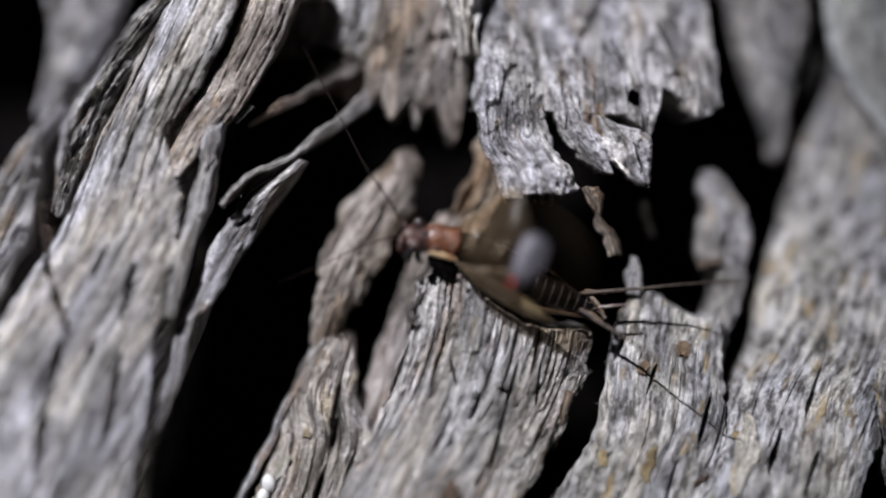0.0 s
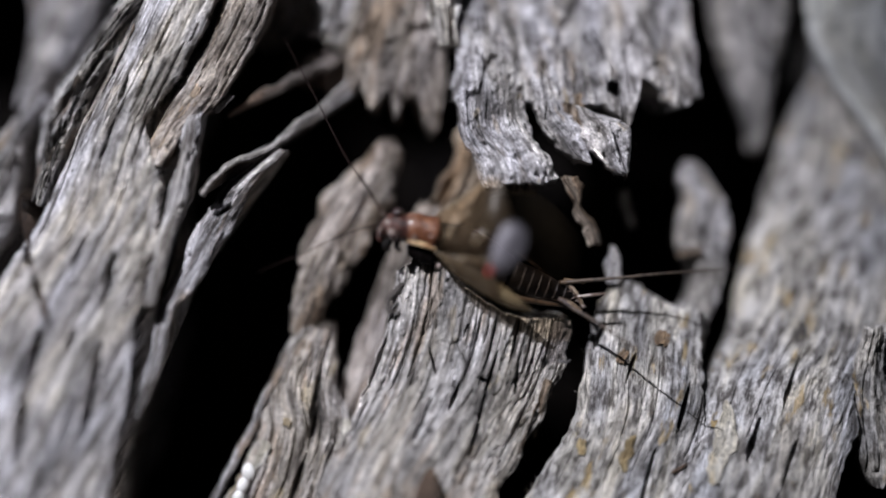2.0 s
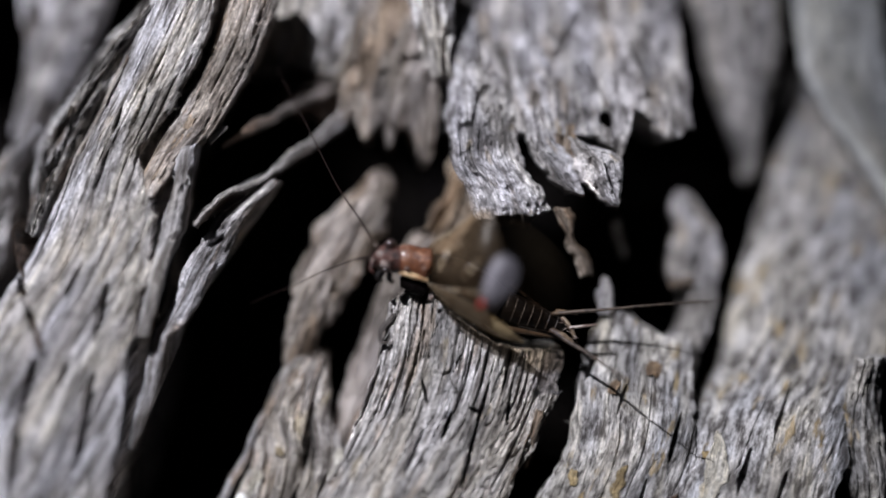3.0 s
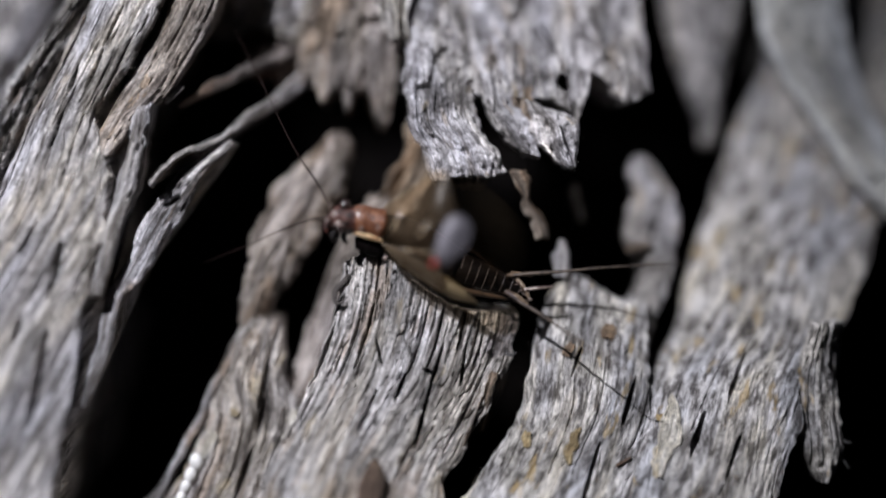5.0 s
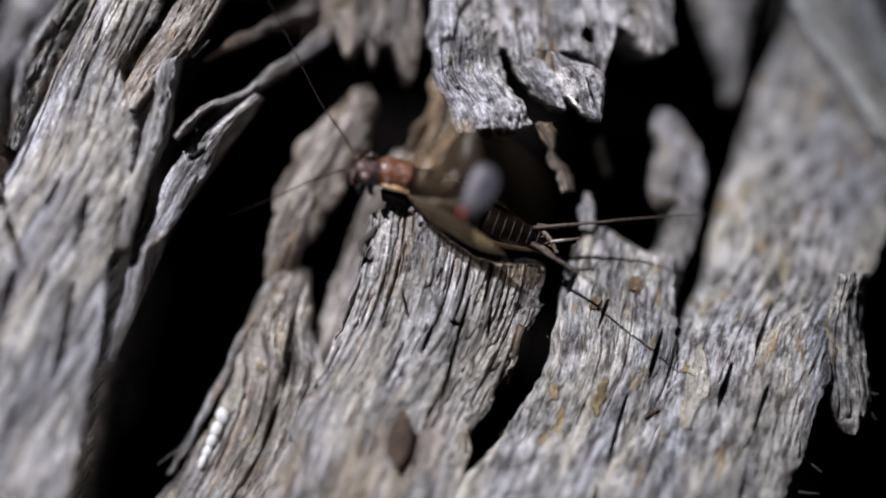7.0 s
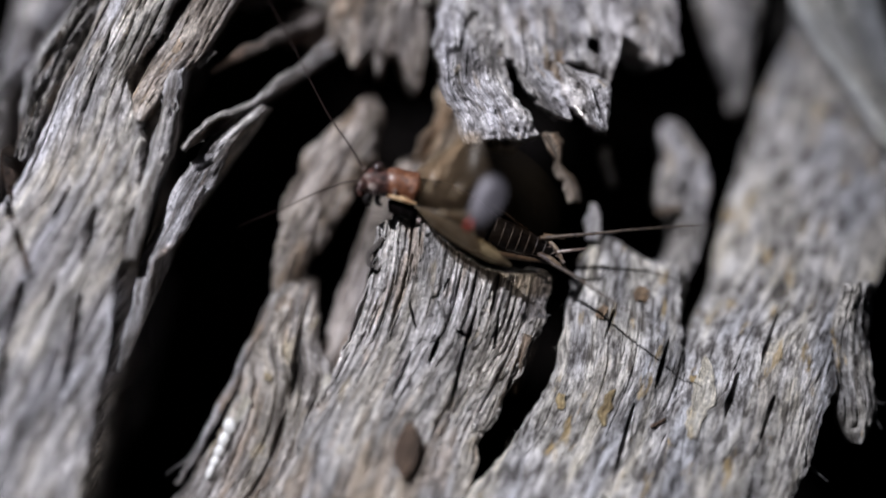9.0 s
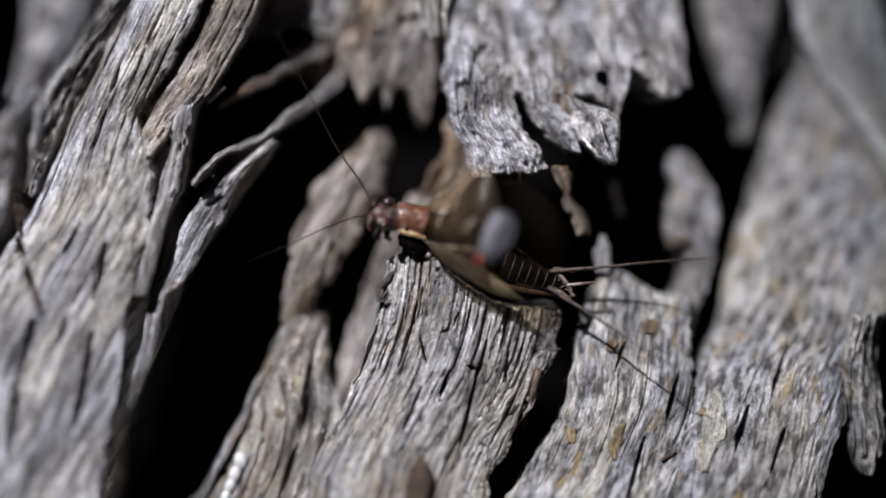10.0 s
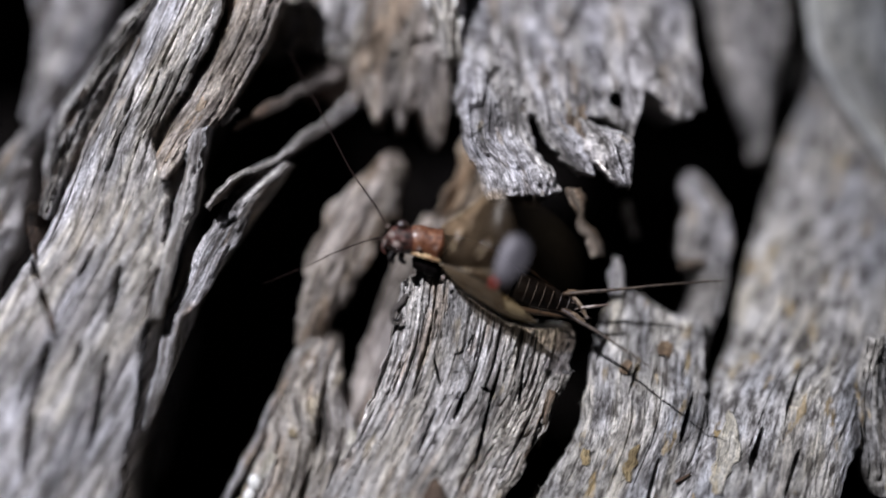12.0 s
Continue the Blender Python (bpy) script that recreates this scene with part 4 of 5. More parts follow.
plate("short dark dry fibre lying on the bark", SCAR_AND_SHADE, 52,
      [(14.7, -13.8, 0.0), (15.2, -13.6, 0.0), (15.7, -13.3, 0.0)],
      [(14.8, -13.9, 0.0), (15.2, -13.7, 0.0), (15.7, -13.4, 0.0)], bulge=0.06, rag=(0.1, 0.1), edge=0.05, thick=0.2, rough=0.2, lie=0.22, name="bark_fibre")


# ---- small things on the bark ----
def fibre(label, path, radii, mat=PALE, seed=0):
    me = limb_mesh("bark_fibre", path, radii, 8, 20, kink=0.12, seed=seed)
    return part("bark_fibre", me, mat, trunk, label)


fibre("stray pale fibre curling off the bark", [(23.7, -15.3, -0.6), (24.37, -16.16, -1.0), (25.01, -16.75, -1.3), (25.70, -17.22, -1.5)], [0.1, 0.12, 0.09, 0.03])
fibre("stray pale fibre curling off the bark", [(22.6, -18.3, 0.6), (24.0, -18.34, -0.6), (25.6, -18.57, -1.6)], [0.16, 0.14, 0.05], WARM, 1)
fibre("short splinter on the torn edge", [(8.1, -7.21, -0.6), (8.5, -7.37, -0.4), (8.85, -7.19, -0.2)], [0.12, 0.1, 0.02], GREY, 2)
fibre("stray fibre on the fissure edge", [(-12.61, -15.66, -3.1), (-13.61, -16.50, -2.8), (-14.43, -17.13, -2.6)], [0.09, 0.07, 0.02], GREY, 3)
fibre("stray fibre on the hanging splinter", [(28.53, -12.42, -2.40), (28.89, -12.54, -2.20), (29.24, -12.61, -2.20)], [0.08, 0.06, 0.02], GREY, 4)
fibre("stray fibre on the hanging splinter", [(28.46, -13.28, -2.40), (28.83, -13.71, -2.20), (29.11, -14.19, -2.20)], [0.07, 0.05, 0.02], GREY, 5)

h = height_at(-1.3, -3.4)
fibre("small brown curl peeling off the stub's edge", [(-1.15, -2.7, h), (-1.65, -3.2, h + 0.2), (-2.05, -3.8, h + 0.3), (-1.95, -4.35, h + 0.4), (-1.6, -4.3, h + 0.45), (-1.5, -3.95, h + 0.4)], [0.12, 0.17, 0.16, 0.14, 0.1, 0.04], WARM, 6)
fibre("loose splinter lifting off the stub", [(2.0, -6.2, height_at(2.0, -6.2) + 0.15), (2.4, -7.0, height_at(2.4, -7.0) + 0.3), (2.65, -7.8, height_at(2.65, -7.8) + 0.35)], [0.03, 0.09, 0.06], STUB, 7)


def fuzz(count, seed):
    """Fine loose hairs along the torn rims of the plates, as one mesh."""
    rng = np.random.RandomState(seed)
    verts, faces = [], []
    plates = [o for o in trunk.children if o.name.startswith("bark_plate")]
    sizes = np.array([len(o.data.vertices) for o in plates], float)
    for o, share in zip(plates, rng.multinomial(count, sizes / sizes.sum())):
        n = len(o.data.vertices)
        co = np.empty(n * 3, np.float32)
        no = np.empty(n * 3, np.float32)
        o.data.vertices.foreach_get("co", co)
        o.data.vertices.foreach_get("normal", no)
        co, no = co.reshape(-1, 3) / MM, no.reshape(-1, 3)
        tail = max(1, n // 12)
        for k in range(share):
            i = rng.randint(n - tail, n - 1) if k % 2 else rng.randint(0, n - 1)
            way = no[i] * 0.8 + np.array([0.25, -0.3, -1.0]) * rng.uniform(-0.9, 0.9) + rng.normal(0, 0.35, 3)
            way /= np.linalg.norm(way) + 1e-9
            size, r = rng.uniform(0.12, 0.42), rng.uniform(0.008, 0.018)
            side = np.cross(way, rng.normal(0, 1, 3))
            side /= np.linalg.norm(side) + 1e-9
            up = np.cross(way, side)
            bend = rng.normal(0, 0.12, 3)
            a = len(verts)
            for q in range(3):
                f = q / 2
                mid = co[i] + way * size * f + bend * f * f
                for b in range(3):
                    g = 2 * math.pi * b / 3
                    verts.append(mid + (side * math.cos(g) + up * math.sin(g)) * r * (1 - 0.8 * f))
            for q in range(2):
                for b in range(3):
                    faces.append((a + q * 3 + b, a + q * 3 + (b + 1) % 3, a + q * 3 + 3 + (b + 1) % 3, a + q * 3 + 3 + b))
    me = bpy.data.meshes.new("bark_hairs")
    me.from_pydata([tuple(v * MM) for v in verts], [], faces)
    me.uv_layers.new(name="grain")
    return tagged(part("bark_hairs", me, HAIR, trunk, "fine loose hairs on torn bark"), kind="stuff")


HAIR = skin("hair_grey", (0.45, 0.42, 0.38), 0.6, (0.25, 0.2, 0.16), 900)
fuzz(3500, 5)

EGG = skin("egg_white", (0.8, 0.8, 0.78), 0.45, (0.68, 0.68, 0.66), 1800, bump_mm=0.015)
eggs = tagged(new("egg_cluster"), "short row of white insect eggs glued on bark", "insect eggs")
for k, (x, z, rx, rz, lean) in enumerate([(-10.55, -14.18, 0.37, 0.57, -10), (-10.89, -14.97, 0.33, 0.57, 20), (-11.19, -15.68, 0.30, 0.47, 20), (-11.46, -16.33, 0.26, 0.43, 25), (-11.73, -16.94, 0.22, 0.47, 20)]):
    h = height_at(x, z)
    if k == 0:
        eggs.location = (x * MM, -(h - 0.1) * MM, z * MM)
    bm = bmesh.new()
    m = Matrix.Translation(Vector((x * MM, -(h + 0.2) * MM, z * MM)) - eggs.location) @ Matrix.Rotation(radians(lean), 4, "Y") @ Matrix.Diagonal((1.12 * rx * MM, rx * MM, rz * MM, 1))
    bmesh.ops.create_icosphere(bm, subdivisions=3, radius=1, matrix=m)
    part("egg", bm, EGG, eggs)

# ---- the cricket ----
HEAD = skin("head_skin", (0.085, 0.026, 0.018), 0.4, (0.014, 0.009, 0.008), 3600, coat=0.25, bump_mm=0.22, gloss=0.4, flecks=(0.4, 0.3, 0.27))
RUST = skin("pronotum_skin", (0.21, 0.084, 0.042), 0.34, (0.09, 0.032, 0.016), 4200, coat=0.3, bump_mm=0.12, flecks=(0.45, 0.26, 0.16))
CREAM = skin("cream_rim", (0.72, 0.52, 0.3), 0.4, (0.42, 0.24, 0.12), 2600)
DARK = skin("dark_skin", (0.008, 0.006, 0.005), 0.45, (0.004, 0.003, 0.003), 1500, bump_mm=0.15, gloss=0.16)
SCALE = skin("pale_scales", (0.34, 0.28, 0.25), 0.4, (0.12, 0.075, 0.06), 3500, coat=0.4, bump_mm=0.08)
UMBER = skin("umber_skin", (0.085, 0.055, 0.036), 0.5, (0.035, 0.022, 0.016), 2200, bump_mm=0.08)
BLACK = skin("black_skin", (0.005, 0.004, 0.004), 0.6, (0.003, 0.002, 0.002), 1500, bump_mm=0.1, gloss=0.04)
RING = skin("ring_edge", (0.1, 0.085, 0.08), 0.5, (0.06, 0.045, 0.04), 3500)
TAN = skin("tan_leg", (0.2, 0.145, 0.095), 0.5, (0.07, 0.045, 0.03), 3000, bump_mm=0.03)
THREAD = skin("antenna_brown", (0.022, 0.012, 0.01), 0.6, (0.012, 0.007, 0.006), 4000, gloss=0.1)
CERCUS = skin("cercus_brown", (0.085, 0.06, 0.042), 0.55, (0.03, 0.02, 0.015), 2600, bump_mm=0.05)
EYE = skin("eye_glass", (0.035, 0.02, 0.02), 0.12, (0.02, 0.012, 0.01), 1500, coat=1.0)
RED = skin("mite_red", (0.28, 0.03, 0.022), 0.4, (0.5, 0.02, 0.015), 4000)
AMBER = membrane("amber_wing", (0.28, 0.21, 0.14), 0.89, 0.32, tint=(0.97, 0.91, 0.82), fade=(0.3, 0.75))
OLIVE = membrane("olive_wing", (0.4, 0.31, 0.18), 0.52, 0.3, (0.3, 0.23, 0.13))
# pale and glossy: the edge vein, and the ridges added as wing glints
VEIN_AND_GLINT = skin("glossy_vein_and_glint", (0.55, 0.44, 0.3), 0.2, (0.2, 0.14, 0.08), 2500, coat=1.0, bump_mm=0.01)
RIMSKIN = membrane("wing_rim_skin", (0.5, 0.42, 0.31), 0.62, 0.4)
FOLD = membrane("folded_wing_skin", (0.25, 0.195, 0.135), 0.77, 0.35)
# whitish colour stands for the blurred reflection on the wing mirror
MILK_REFLECTION = membrane("milky_wing_reflection", (0.55, 0.53, 0.58), 0.58, 0.45, (0.44, 0.42, 0.47), fade=(0.12, 0.6))
VEIL = membrane("brown_veil", (0.24, 0.19, 0.13), 0.982, 0.6, (0.24, 0.19, 0.13), tint=(0.97, 0.94, 0.9), fade=(0.1, 0.62))

BASE = (1.33, -2.42, -0.40)
SET_BACK = 0.45  # how far behind the stub's rim it sits
cricket = tagged(new("cricket"), "small brown scaly cricket singing with raised wings on bark", "cricket")
cricket.location = (BASE[0] * MM, (SET_BACK - BASE[2]) * MM, BASE[1] * MM)


def limb(name, path, radii, mat, parent=None, label="", **shape):
    return part(name, limb_mesh(name, path, radii, base=BASE, **shape), mat, parent or cricket, label)


def blob(name, at, size, mat, parent=None, label="", lean=0.0, rough=0.0):
    """An egg-shaped body part; size: half its width, height and depth."""
    bm = bmesh.new()
    bmesh.ops.create_icosphere(bm, subdivisions=4, radius=1)
    for v in bm.verts:
        v.co *= 1 + rough * (noise.noise(v.co * 2.2 + Vector((at[0], at[1], 0))) + 0.5 * noise.noise(v.co * 5))
    x, z, h = np.subtract(at, BASE)
    bm.transform(Matrix.Translation((x * MM, -h * MM, z * MM)) @ Matrix.Rotation(radians(lean), 4, "Y") @ Matrix.Diagonal((size[0] * MM, size[2] * MM, size[1] * MM, 1)))
    return part(name, bm, mat, parent or cricket, label)


def shell(name, one, two, mat, bulge=0.4, thick=0.05, parent=None, label="", n=36, pleat=0.012):
    """A thin curved wing skin between two edges."""
    v, u = np.linspace(0, 1, n), np.linspace(0, 1, n)
    a, b = rail(one, v) - np.array(BASE), rail(two, v) - np.array(BASE)
    G = a[:, None] * (1 - u)[None, :, None] + b[:, None] * u[None, :, None]
    G[..., 2] += bulge * (1 - (2 * u[None] - 1) ** 2) * np.sin(math.pi * np.clip(v * 0.9 + 0.06, 0, 1))[:, None]
    G[..., 2] += pleat * np.sin(u[None] * 34) * np.sin(math.pi * v)[:, None]
    back = G.copy()
    back[..., 2] -= thick
    P = np.concatenate([G.reshape(-1, 3), back.reshape(-1, 3)])
    i = np.arange(n * n).reshape(n, n)
    q = np.stack([i[:-1, :-1], i[1:, :-1], i[1:, 1:], i[:-1, 1:]], -1).reshape(-1, 4)
    rim = np.r_[i[0], i[1:, -1], i[-1, -2::-1], i[-2:0:-1, 0]]
    side = np.stack([rim, rim + n * n, np.roll(rim, -1) + n * n, np.roll(rim, -1)], -1)
    me = bpy.data.meshes.new(name)
    me.from_pydata([(x * MM, -h * MM, z * MM) for x, z, h in P.tolist()], [], np.concatenate([q, q[:, ::-1] + n * n, side]).tolist())
    me.polygons.foreach_set("use_smooth", np.ones(len(me.polygons), bool))
    me.update()
    return part(name, me, mat, parent or cricket, label)


# head, eyes, mouthparts, antennae
head = limb("head", [(-2.24, 0.72, 0.80), (-1.94, 0.68, 0.90), (-1.50, 0.65, 0.90), (-0.94, 0.59, 0.80), (-0.61, 0.53, 0.70)], [0.6, 0.78, 0.84, 0.82, 0.66], HEAD, label="dark red-brown scaly head", sides=28, steps=40, kink=0.08)
blob("eye", (-1.42, 1.45, 1.30), (0.36, 0.36, 0.36), EYE, head, "glassy dark compound eye")
blob("eye", (-1.64, 0.08, 1.65), (0.28, 0.25, 0.25), EYE, head, "glassy dark compound eye")
blob("face_patch", (-1.73, 0.31, 1.72), (0.28, 0.2, 0.14), SCALE, head, "pale grey scales on the face", 20, 0.25)
blob("face_patch", (-2.04, 0.95, 1.55), (0.2, 0.22, 0.2), SCALE, head, "pale grey scales on the face", -20, 0.25)
limb("palp", [(-1.99, -0.13, 1.20), (-2.18, -0.50, 1.30), (-1.98, -0.70, 1.30)], [0.2, 0.16, 0.1], DARK, head)
limb("palp", [(-1.49, -0.23, 1.20), (-1.48, -0.57, 1.30), (-1.25, -0.76, 1.30)], [0.22, 0.18, 0.1], DARK, head)
limb("palp", [(-2.39, 0.50, 1.10), (-2.59, 0.10, 1.20), (-2.45, -0.17, 1.20)], [0.16, 0.13, 0.08], HEAD, head)
blob("antenna_socket", (-2.28, 1.42, 1.40), (0.1, 0.1, 0.1), SCALE, head)
blob("antenna_socket", (-2.44, 0.58, 1.50), (0.14, 0.12, 0.13), SCALE, head)
limb("antenna", [(-2.3, 1.45, 1.35), (-3.11, 2.75, 0.60), (-4.47, 4.70, 0.00), (-5.42, 6.46, -0.40), (-6.29, 8.18, -1.00), (-7.61, 10.63, -2.00), (-8.97, 13.21, -2.80)], [0.052, 0.046, 0.038, 0.03, 0.02, 0.01], THREAD, label="long thread-like antenna", sides=8, steps=60)
limb("antenna", [(-2.57, 0.66, 1.10), (-3.27, 0.66, 0.80), (-4.27, 0.33, 0.60), (-5.60, -0.20, 0.60), (-6.91, -0.83, 0.80), (-8.38, -1.45, 1.00), (-9.69, -2.01, 1.20)], [0.052, 0.044, 0.036, 0.028, 0.019, 0.01], THREAD, label="long thread-like antenna", sides=8, steps=60)

# thorax
pronotum = limb("pronotum", [(-0.82, 0.60, 0.75), (-0.55, 0.57, 0.82), (-0.05, 0.46, 0.80), (0.4, 0.34, 0.76), (0.68, 0.27, 0.70)], [0.9, 0.97, 0.94, 0.96, 1.03], RUST, label="shiny red-brown saddle-shaped pronotum", sides=32, steps=30, flat=0.85)
limb("rim", [(-1.04, -0.08, 1.05), (-0.5, -0.22, 1.25), (0.15, -0.42, 1.25), (0.78, -0.62, 1.1)], [0.1, 0.17, 0.17, 0.12], CREAM, pronotum, "cream lower rim", sides=10)
blob("scale_patch", (-0.44, 0.09, 1.65), (0.12, 0.1, 0.07), SCALE, pronotum, "pale scales", 10, 0.3)
blob("scale_patch", (-0.01, 0.81, 1.80), (0.06, 0.05, 0.05), SCALE, pronotum, "pale scales", 10, 0.3)
blob("scale_patch", (0.55, 0.09, 1.80), (0.07, 0.14, 0.06), SCALE, pronotum, "pale scales", 10, 0.3)
blob("scale_patch", (-0.53, 1.24, 1.20), (0.2, 0.12, 0.14), SCALE, pronotum, "pale scales", -20, 0.3)
limb("side_lobe", [(-0.62, -0.59, 0.20), (-0.08, -0.80, 0.30), (0.59, -1.06, 0.20)], [0.5, 0.66, 0.6], BLACK, label="shiny black side of the thorax", sides=20)
blob("mid_knee", (0.98, -1.65, 1.00), (0.13, 0.16, 0.13), SCALE, None, "pinkish grey knee", 20, 0.2)
limb("thorax", [(0.51, 0.1, -0.20), (2.00, -0.35, -0.30), (3.69, -1.3, -0.60), (5.05, -2.1, -0.70)], [0.9, 1.2, 1.3, 1.05], DARK, label="dark body under the wings", sides=24, steps=30)

# abdomen with pale ring edges
limb("abdomen", [(4.03, -1.83, -0.90), (5.55, -2.33, -0.90), (7.06, -2.83, -1.00), (8.21, -3.20, -1.10), (8.92, -3.47, -1.20)], [0.95, 1.02, 0.9, 0.66, 0.3], DARK, label="black tapering abdomen with pale ring edges", sides=28, steps=40)
for k in range(8):
    f = k / 7
    x, z = np.array((4.86, -2.10, -0.45)[:2]) * (1 - f) + np.array((8.41, -3.27, -0.60)[:2]) * f
    r = 1.03 - 0.42 * f ** 1.4
    arc = []
    for a in np.linspace(-70.00, 60, 7):
        c, s = math.cos(radians(a)), math.sin(radians(a))
        arc.append((x + 0.35 * r * s + 0.06 * c, z + 0.94 * r * s, -0.92 + r * c))
    limb("ring_edge", arc, [0.01, 0.025, 0.028, 0.025, 0.01], RING, sides=6, steps=18)

# legs: dark fore legs, tan hind legs folded at the tail
for name, path, radii, mat in (
        ("fore_femur", [(-0.11, -0.83, -0.80), (-0.38, -1.17, -0.90), (-0.59, -1.44, -1.00)], [0.22, 0.18, 0.12], DARK),
        ("mid_femur", [(0.71, -1.07, -0.40), (1.15, -1.64, -0.50), (1.39, -2.12, -0.60)], [0.2, 0.2, 0.12], DARK),
        ("hind_femur", [(3.87, -2.64, -1.00), (5.56, -3.38, -0.90), (7.26, -3.78, -0.90), (8.73, -3.98, -0.80)], [0.34, 0.34, 0.24, 0.16], UMBER),
        ("hind_tibia", [(8.70, -4.11, -0.20), (7.96, -3.78, 0.00), (7.03, -3.58, 0.10), (6.20, -3.38, 0.00)], [0.14, 0.1, 0.08, 0.06], DARK),
        ("far_hind_tibia", [(8.49, -2.62, -1.00), (8.95, -2.96, -0.60), (9.28, -3.44, -0.40), (9.62, -4.11, -0.40)], [0.16, 0.12, 0.14, 0.1], TAN),
        ("tarsus", [(9.27, -3.47, -0.30), (10.04, -3.37, -0.10), (10.94, -3.26, 0.00)], [0.1, 0.09, 0.04], SCALE),
        ("tarsus", [(8.48, -2.49, -0.80), (9.15, -2.56, -0.60), (9.72, -2.69, -0.50)], [0.13, 0.11, 0.05], TAN)):
    limb(name, path, radii, mat, sides=12)
hind = limb("hind_leg_joint", [(8.16, -3.64, -0.20), (8.86, -3.98, 0.00), (9.40, -4.38, 0.00)], [0.2, 0.22, 0.16], TAN, sides=14, label="tan scaly leg joint")
for k in range(10):
    f = k / 9
    x, z, h = np.array((8.55, -2.69, -0.70)) * (1 - f) + np.array((9.61, -4.11, -0.20)) * f
    way = -1 if k % 2 else 1
    limb("spine", [(x, z, h), (x + 0.3 * way, z + 0.16 * math.sin(k * 2.1), h + 0.1)], [0.04, 0.008], SCALE, hind, sides=6, steps=4)

# cerci
TAILS = (([(8.27, -2.66, -0.60), (9.38, -2.56, -0.40), (10.91, -2.41, -0.10), (13.2, -2.17, 0.20), (15.8, -1.98, 0.30), (18.7, -1.82, 0.20)], [0.14, 0.11, 0.075, 0.06, 0.045, 0.015], 3),
         ([(8.09, -3.58, -0.20), (9.20, -4.31, 0.40), (10.55, -5.10, 1.10), (12.0, -6.15, 1.80), (13.4, -7.05, 2.30), (14.9, -8.0, 2.60), (16.1, -8.75, 2.70)], [0.14, 0.115, 0.085, 0.07, 0.055, 0.045, 0.025], 5))


def bristles(path, count, seed):
    """Short fine hairs standing off a tail cercus, as one mesh."""
    rng = np.random.RandomState(seed)
    f = np.sort(rng.uniform(0.02, 0.9, count))
    p = rail(path, f) - np.array(BASE)
    bm = bmesh.new()
    for (x, z, h), k in zip(p, f):
        a, out = rng.uniform(0, 2 * math.pi), rng.uniform(0.14, 0.34) * (1.1 - 0.6 * k)
        tip = Vector((x + 0.1, -(h + out * math.sin(a)), z + out * math.cos(a))) * MM
        root = [Vector((x + dx, -h + dy, z)) * MM for dx, dy in ((-0.014, 0), (0.014, 0), (0, 0.014))]
        ring = [bm.verts.new(v) for v in root] + [bm.verts.new(tip)]
        for b in range(3):
            bm.faces.new((ring[b], ring[(b + 1) % 3], ring[3]))
    return bm


for path, radii, seed in TAILS:
    tail = limb("cercus", path, radii, CERCUS, label="long hairy tail cercus", sides=10, steps=70, kink=0.05, seed=seed)
    part("bristles", bristles(path, 160, seed), CERCUS, tail, "fine short bristles")

# raised wings
wing = shell("tegmen", [(0.89, 1.26, 0.8), (1.68, 1.87, 1.6), (2.82, 2.71, 2.4), (3.79, 3.45, 3.0), (4.53, 3.45, 3.4)], [(0.75, -0.82, 1.05), (1.77, -1.10, 1.9), (3.26, -1.28, 3.0), (4.53, -1.18, 4.0), (5.49, -0.08, 4.4)], AMBER, 0.9, label="raised see-through amber wing, blurred by singing")
shell("wing_mirror", [(4.65, 0.95, 4.5), (4.30, 0.2, 4.6), (3.9, -0.95, 4.6), (3.6, -2.0, 4.6)], [(5.5, 1.0, 4.6), (6.05, 0.25, 4.7), (5.65, -1.05, 4.7), (4.55, -2.05, 4.6)], MILK_REFLECTION, 0.3, pleat=0.0, parent=wing, label="wing mirror coloured milky white for its blurred reflection")
limb("vein", [(0.75, -0.79, 1.1), (1.77, -1.07, 2.0), (3.00, -1.22, 2.9), (4.15, -1.24, 3.8)], [0.05, 0.08, 0.08, 0.03], RIMSKIN, wing, sides=8)
limb("vein", [(0.93, 1.33, 0.85), (1.68, 1.90, 1.65), (2.82, 2.73, 2.45), (3.69, 3.42, 3.0)], [0.07, 0.06, 0.05, 0.02], VEIN_AND_GLINT, wing, sides=8)
# the next two are ridges added where the wing glints, not real veins
limb("vein", [(2.3, 1.5, 2.95), (1.95, 1.0, 3.1), (1.66, 0.5, 3.2), (1.42, -0.1, 3.3)], [0.01, 0.075, 0.075, 0.01], VEIN_AND_GLINT, wing, sides=10)
limb("vein", [(4.0, 0.75, 4.5), (3.55, 0.4, 4.55), (3.2, 0.0, 4.6), (2.85, -0.45, 4.65)], [0.01, 0.055, 0.055, 0.01], VEIN_AND_GLINT, wing, sides=10)
blade = shell("tegmen", [(0.74, -0.79, 1.20), (2.01, -1.32, 1.50), (3.84, -2.21, 1.70), (5.33, -3.20, 1.70), (6.44, -4.19, 1.40)], [(0.81, -0.95, 1.00), (1.75, -1.98, 1.10), (3.35, -3.10, 1.20), (5.08, -4.03, 1.30), (6.44, -4.35, 1.30)], OLIVE, 0.35, label="tan folded side of the lower wing")
shell("wing_web", [(0.75, -0.83, 1.70), (1.95, -1.01, 2.20), (3.00, -1.11, 2.40), (4.12, -1.23, 2.40)], [(0.82, -0.96, 1.50), (1.75, -1.96, 1.80), (3.28, -2.94, 2.00), (4.53, -3.53, 2.00)], FOLD, 0.15, parent=blade, label="see-through skin between the wing folds")
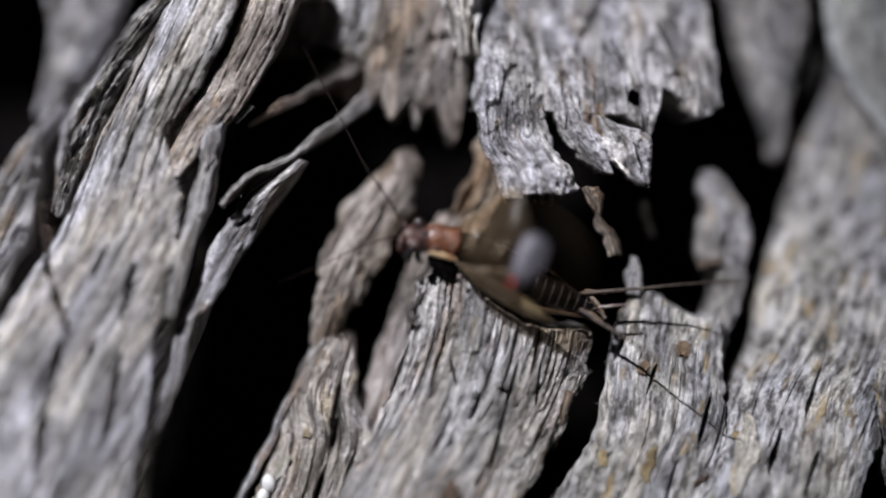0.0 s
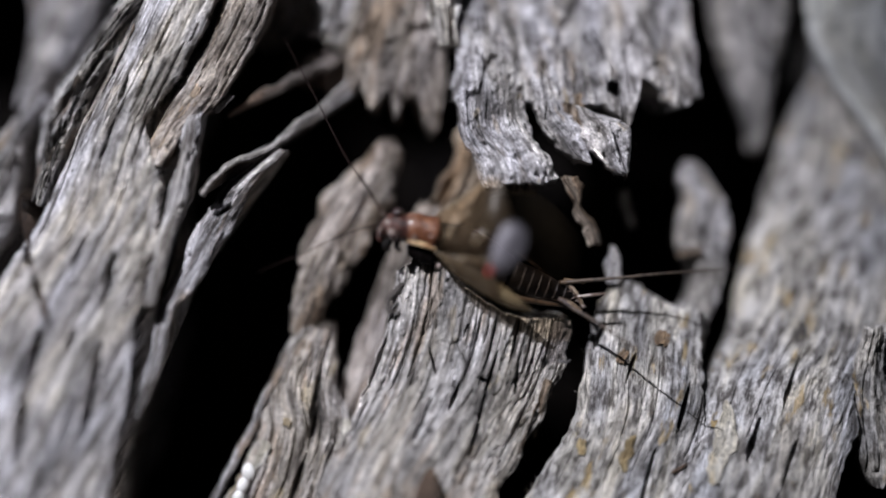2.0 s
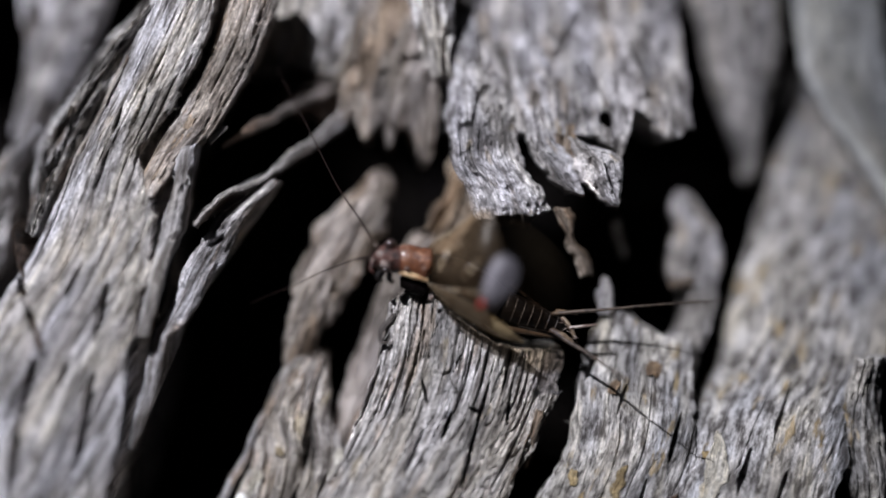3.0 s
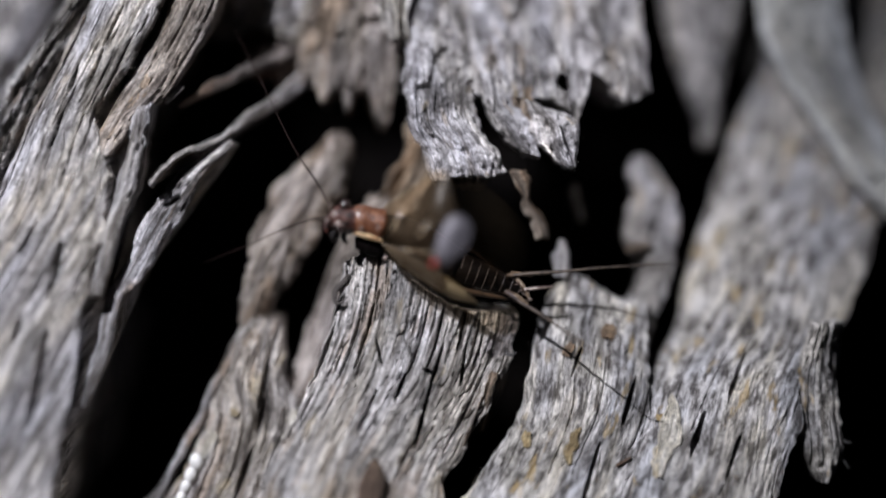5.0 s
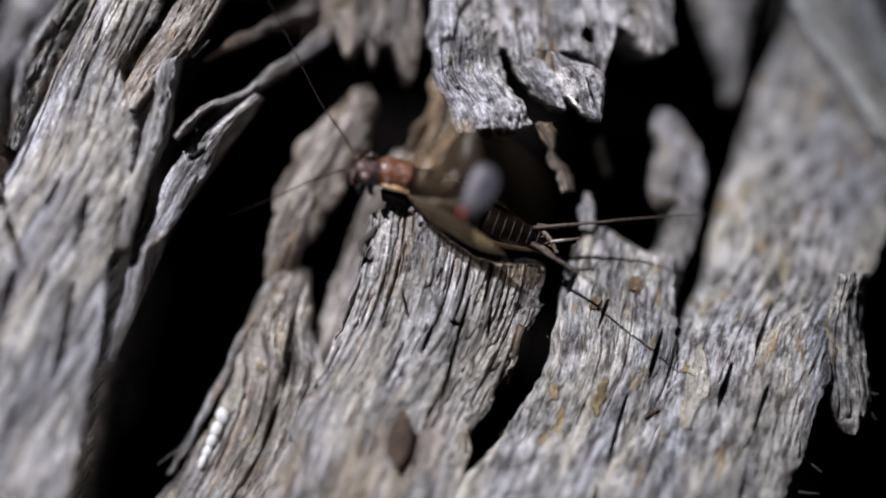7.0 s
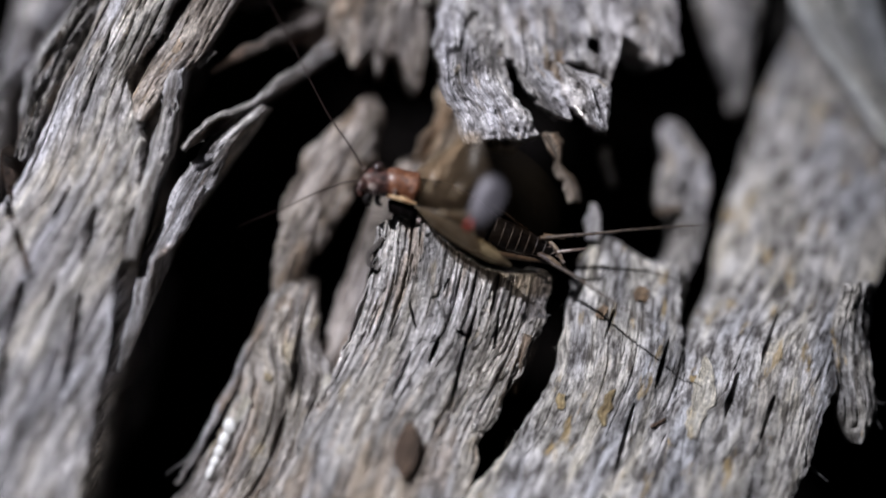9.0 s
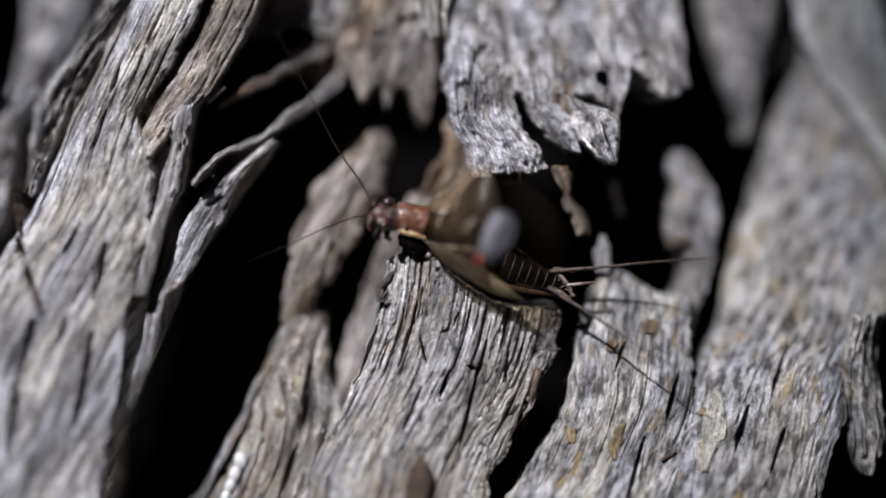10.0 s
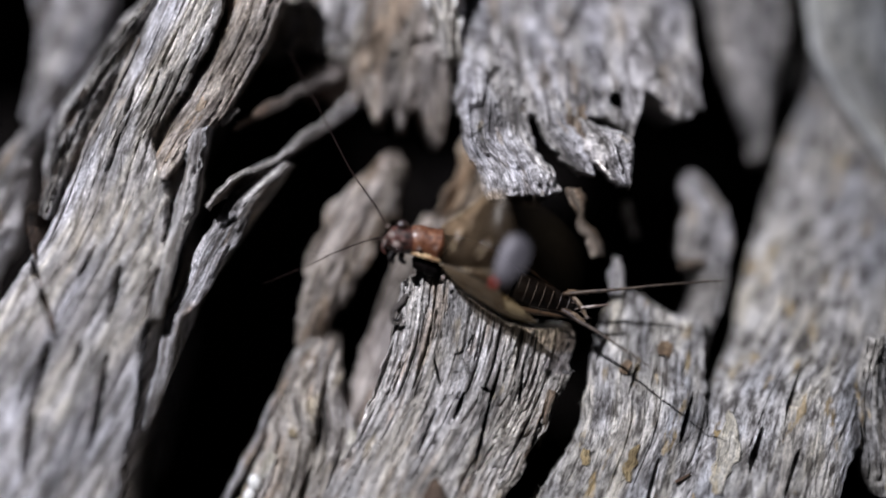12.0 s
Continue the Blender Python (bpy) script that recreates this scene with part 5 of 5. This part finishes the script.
far = shell("tegmen", [(4.60, 3.31, 0.00), (6.03, 3.10, -0.40), (8.08, 1.85, -0.80), (9.64, -0.16, -1.20), (10.09, -2.03, -1.20)], [(5.02, -0.24, 0.40), (5.62, -0.77, 0.40), (6.53, -1.50, 0.30), (7.38, -2.17, 0.10), (8.21, -2.70, -0.20)], VEIL, 0.4, label="dim brown far wing spread over the abdomen")
limb("vein", [(5.42, -0.68, 0.50), (6.53, -1.47, 0.40), (7.38, -2.14, 0.20), (8.20, -2.70, -0.10)], [0.01, 0.015, 0.015, 0.01], UMBER, far, sides=8)


def mite(at, size, label):
    """A round red mite with stub legs, as a thing of its own."""
    x, z, h = at
    ob = tagged(new("mite"), label, "mite")
    ob.matrix_basis = Matrix.Translation((x * MM, -h * MM, z * MM))
    bm = bmesh.new()
    bmesh.ops.create_icosphere(bm, subdivisions=3, radius=1, matrix=Matrix.Rotation(radians(25), 4, "Y") @ Matrix.Diagonal((size * MM, 0.75 * size * MM, 1.25 * size * MM, 1)))
    part("body", bm, RED, ob)
    for k in range(6):
        a = radians(-50 + 50 * (k % 3)) + (math.pi if k > 2 else 0)
        path = [(0.7 * size * math.cos(a), 0.7 * size * math.sin(a), 0), (1.5 * size * math.cos(a), 1.5 * size * math.sin(a), -0.3 * size)]
        part("leg", limb_mesh("leg", path, [0.14 * size, 0.06 * size], 6, 4), RED, ob)
    return ob


WING_MITE = (3.88, -1.9, 4.75)
rider = mite(WING_MITE, 0.18, "tiny red mite clinging to the cricket's wing")
knob_x, knob_z, _ = (3.60, 3.76, -1.20)
mite((knob_x, knob_z, -3.85), 0.13, "tiny red mite on a brown bark knob")


# ---- what moves ----
def swing(hinge, degrees):
    x, z, h = np.subtract(hinge, BASE)
    at = Matrix.Translation((x * MM, -h * MM, z * MM))
    return at @ Matrix.Rotation(radians(degrees), 4, "Y") @ at.inverted()


def motions():
    hinge = (0.80, 0.13, 0.80)
    beats = [(k / FPS, math.sin(2 * math.pi * k / 3)) for k in range(0, 12 * FPS + 1)]
    walk(wing, [(t, swing(hinge, 5.5 * b)) for t, b in beats])
    walk(blade, [(t, swing(hinge, -0.8 * b)) for t, b in beats])
    walk(far, [(t, swing(hinge, -2.5 * b)) for t, b in beats])
    home = Matrix.Translation(cricket.location)
    x, z, h = WING_MITE
    seat = Matrix.Translation((x * MM, (SET_BACK - h) * MM, z * MM))
    walk(rider, [(t, home @ swing(hinge, 5.5 * b) @ home.inverted() @ seat) for t, b in beats])


motions()
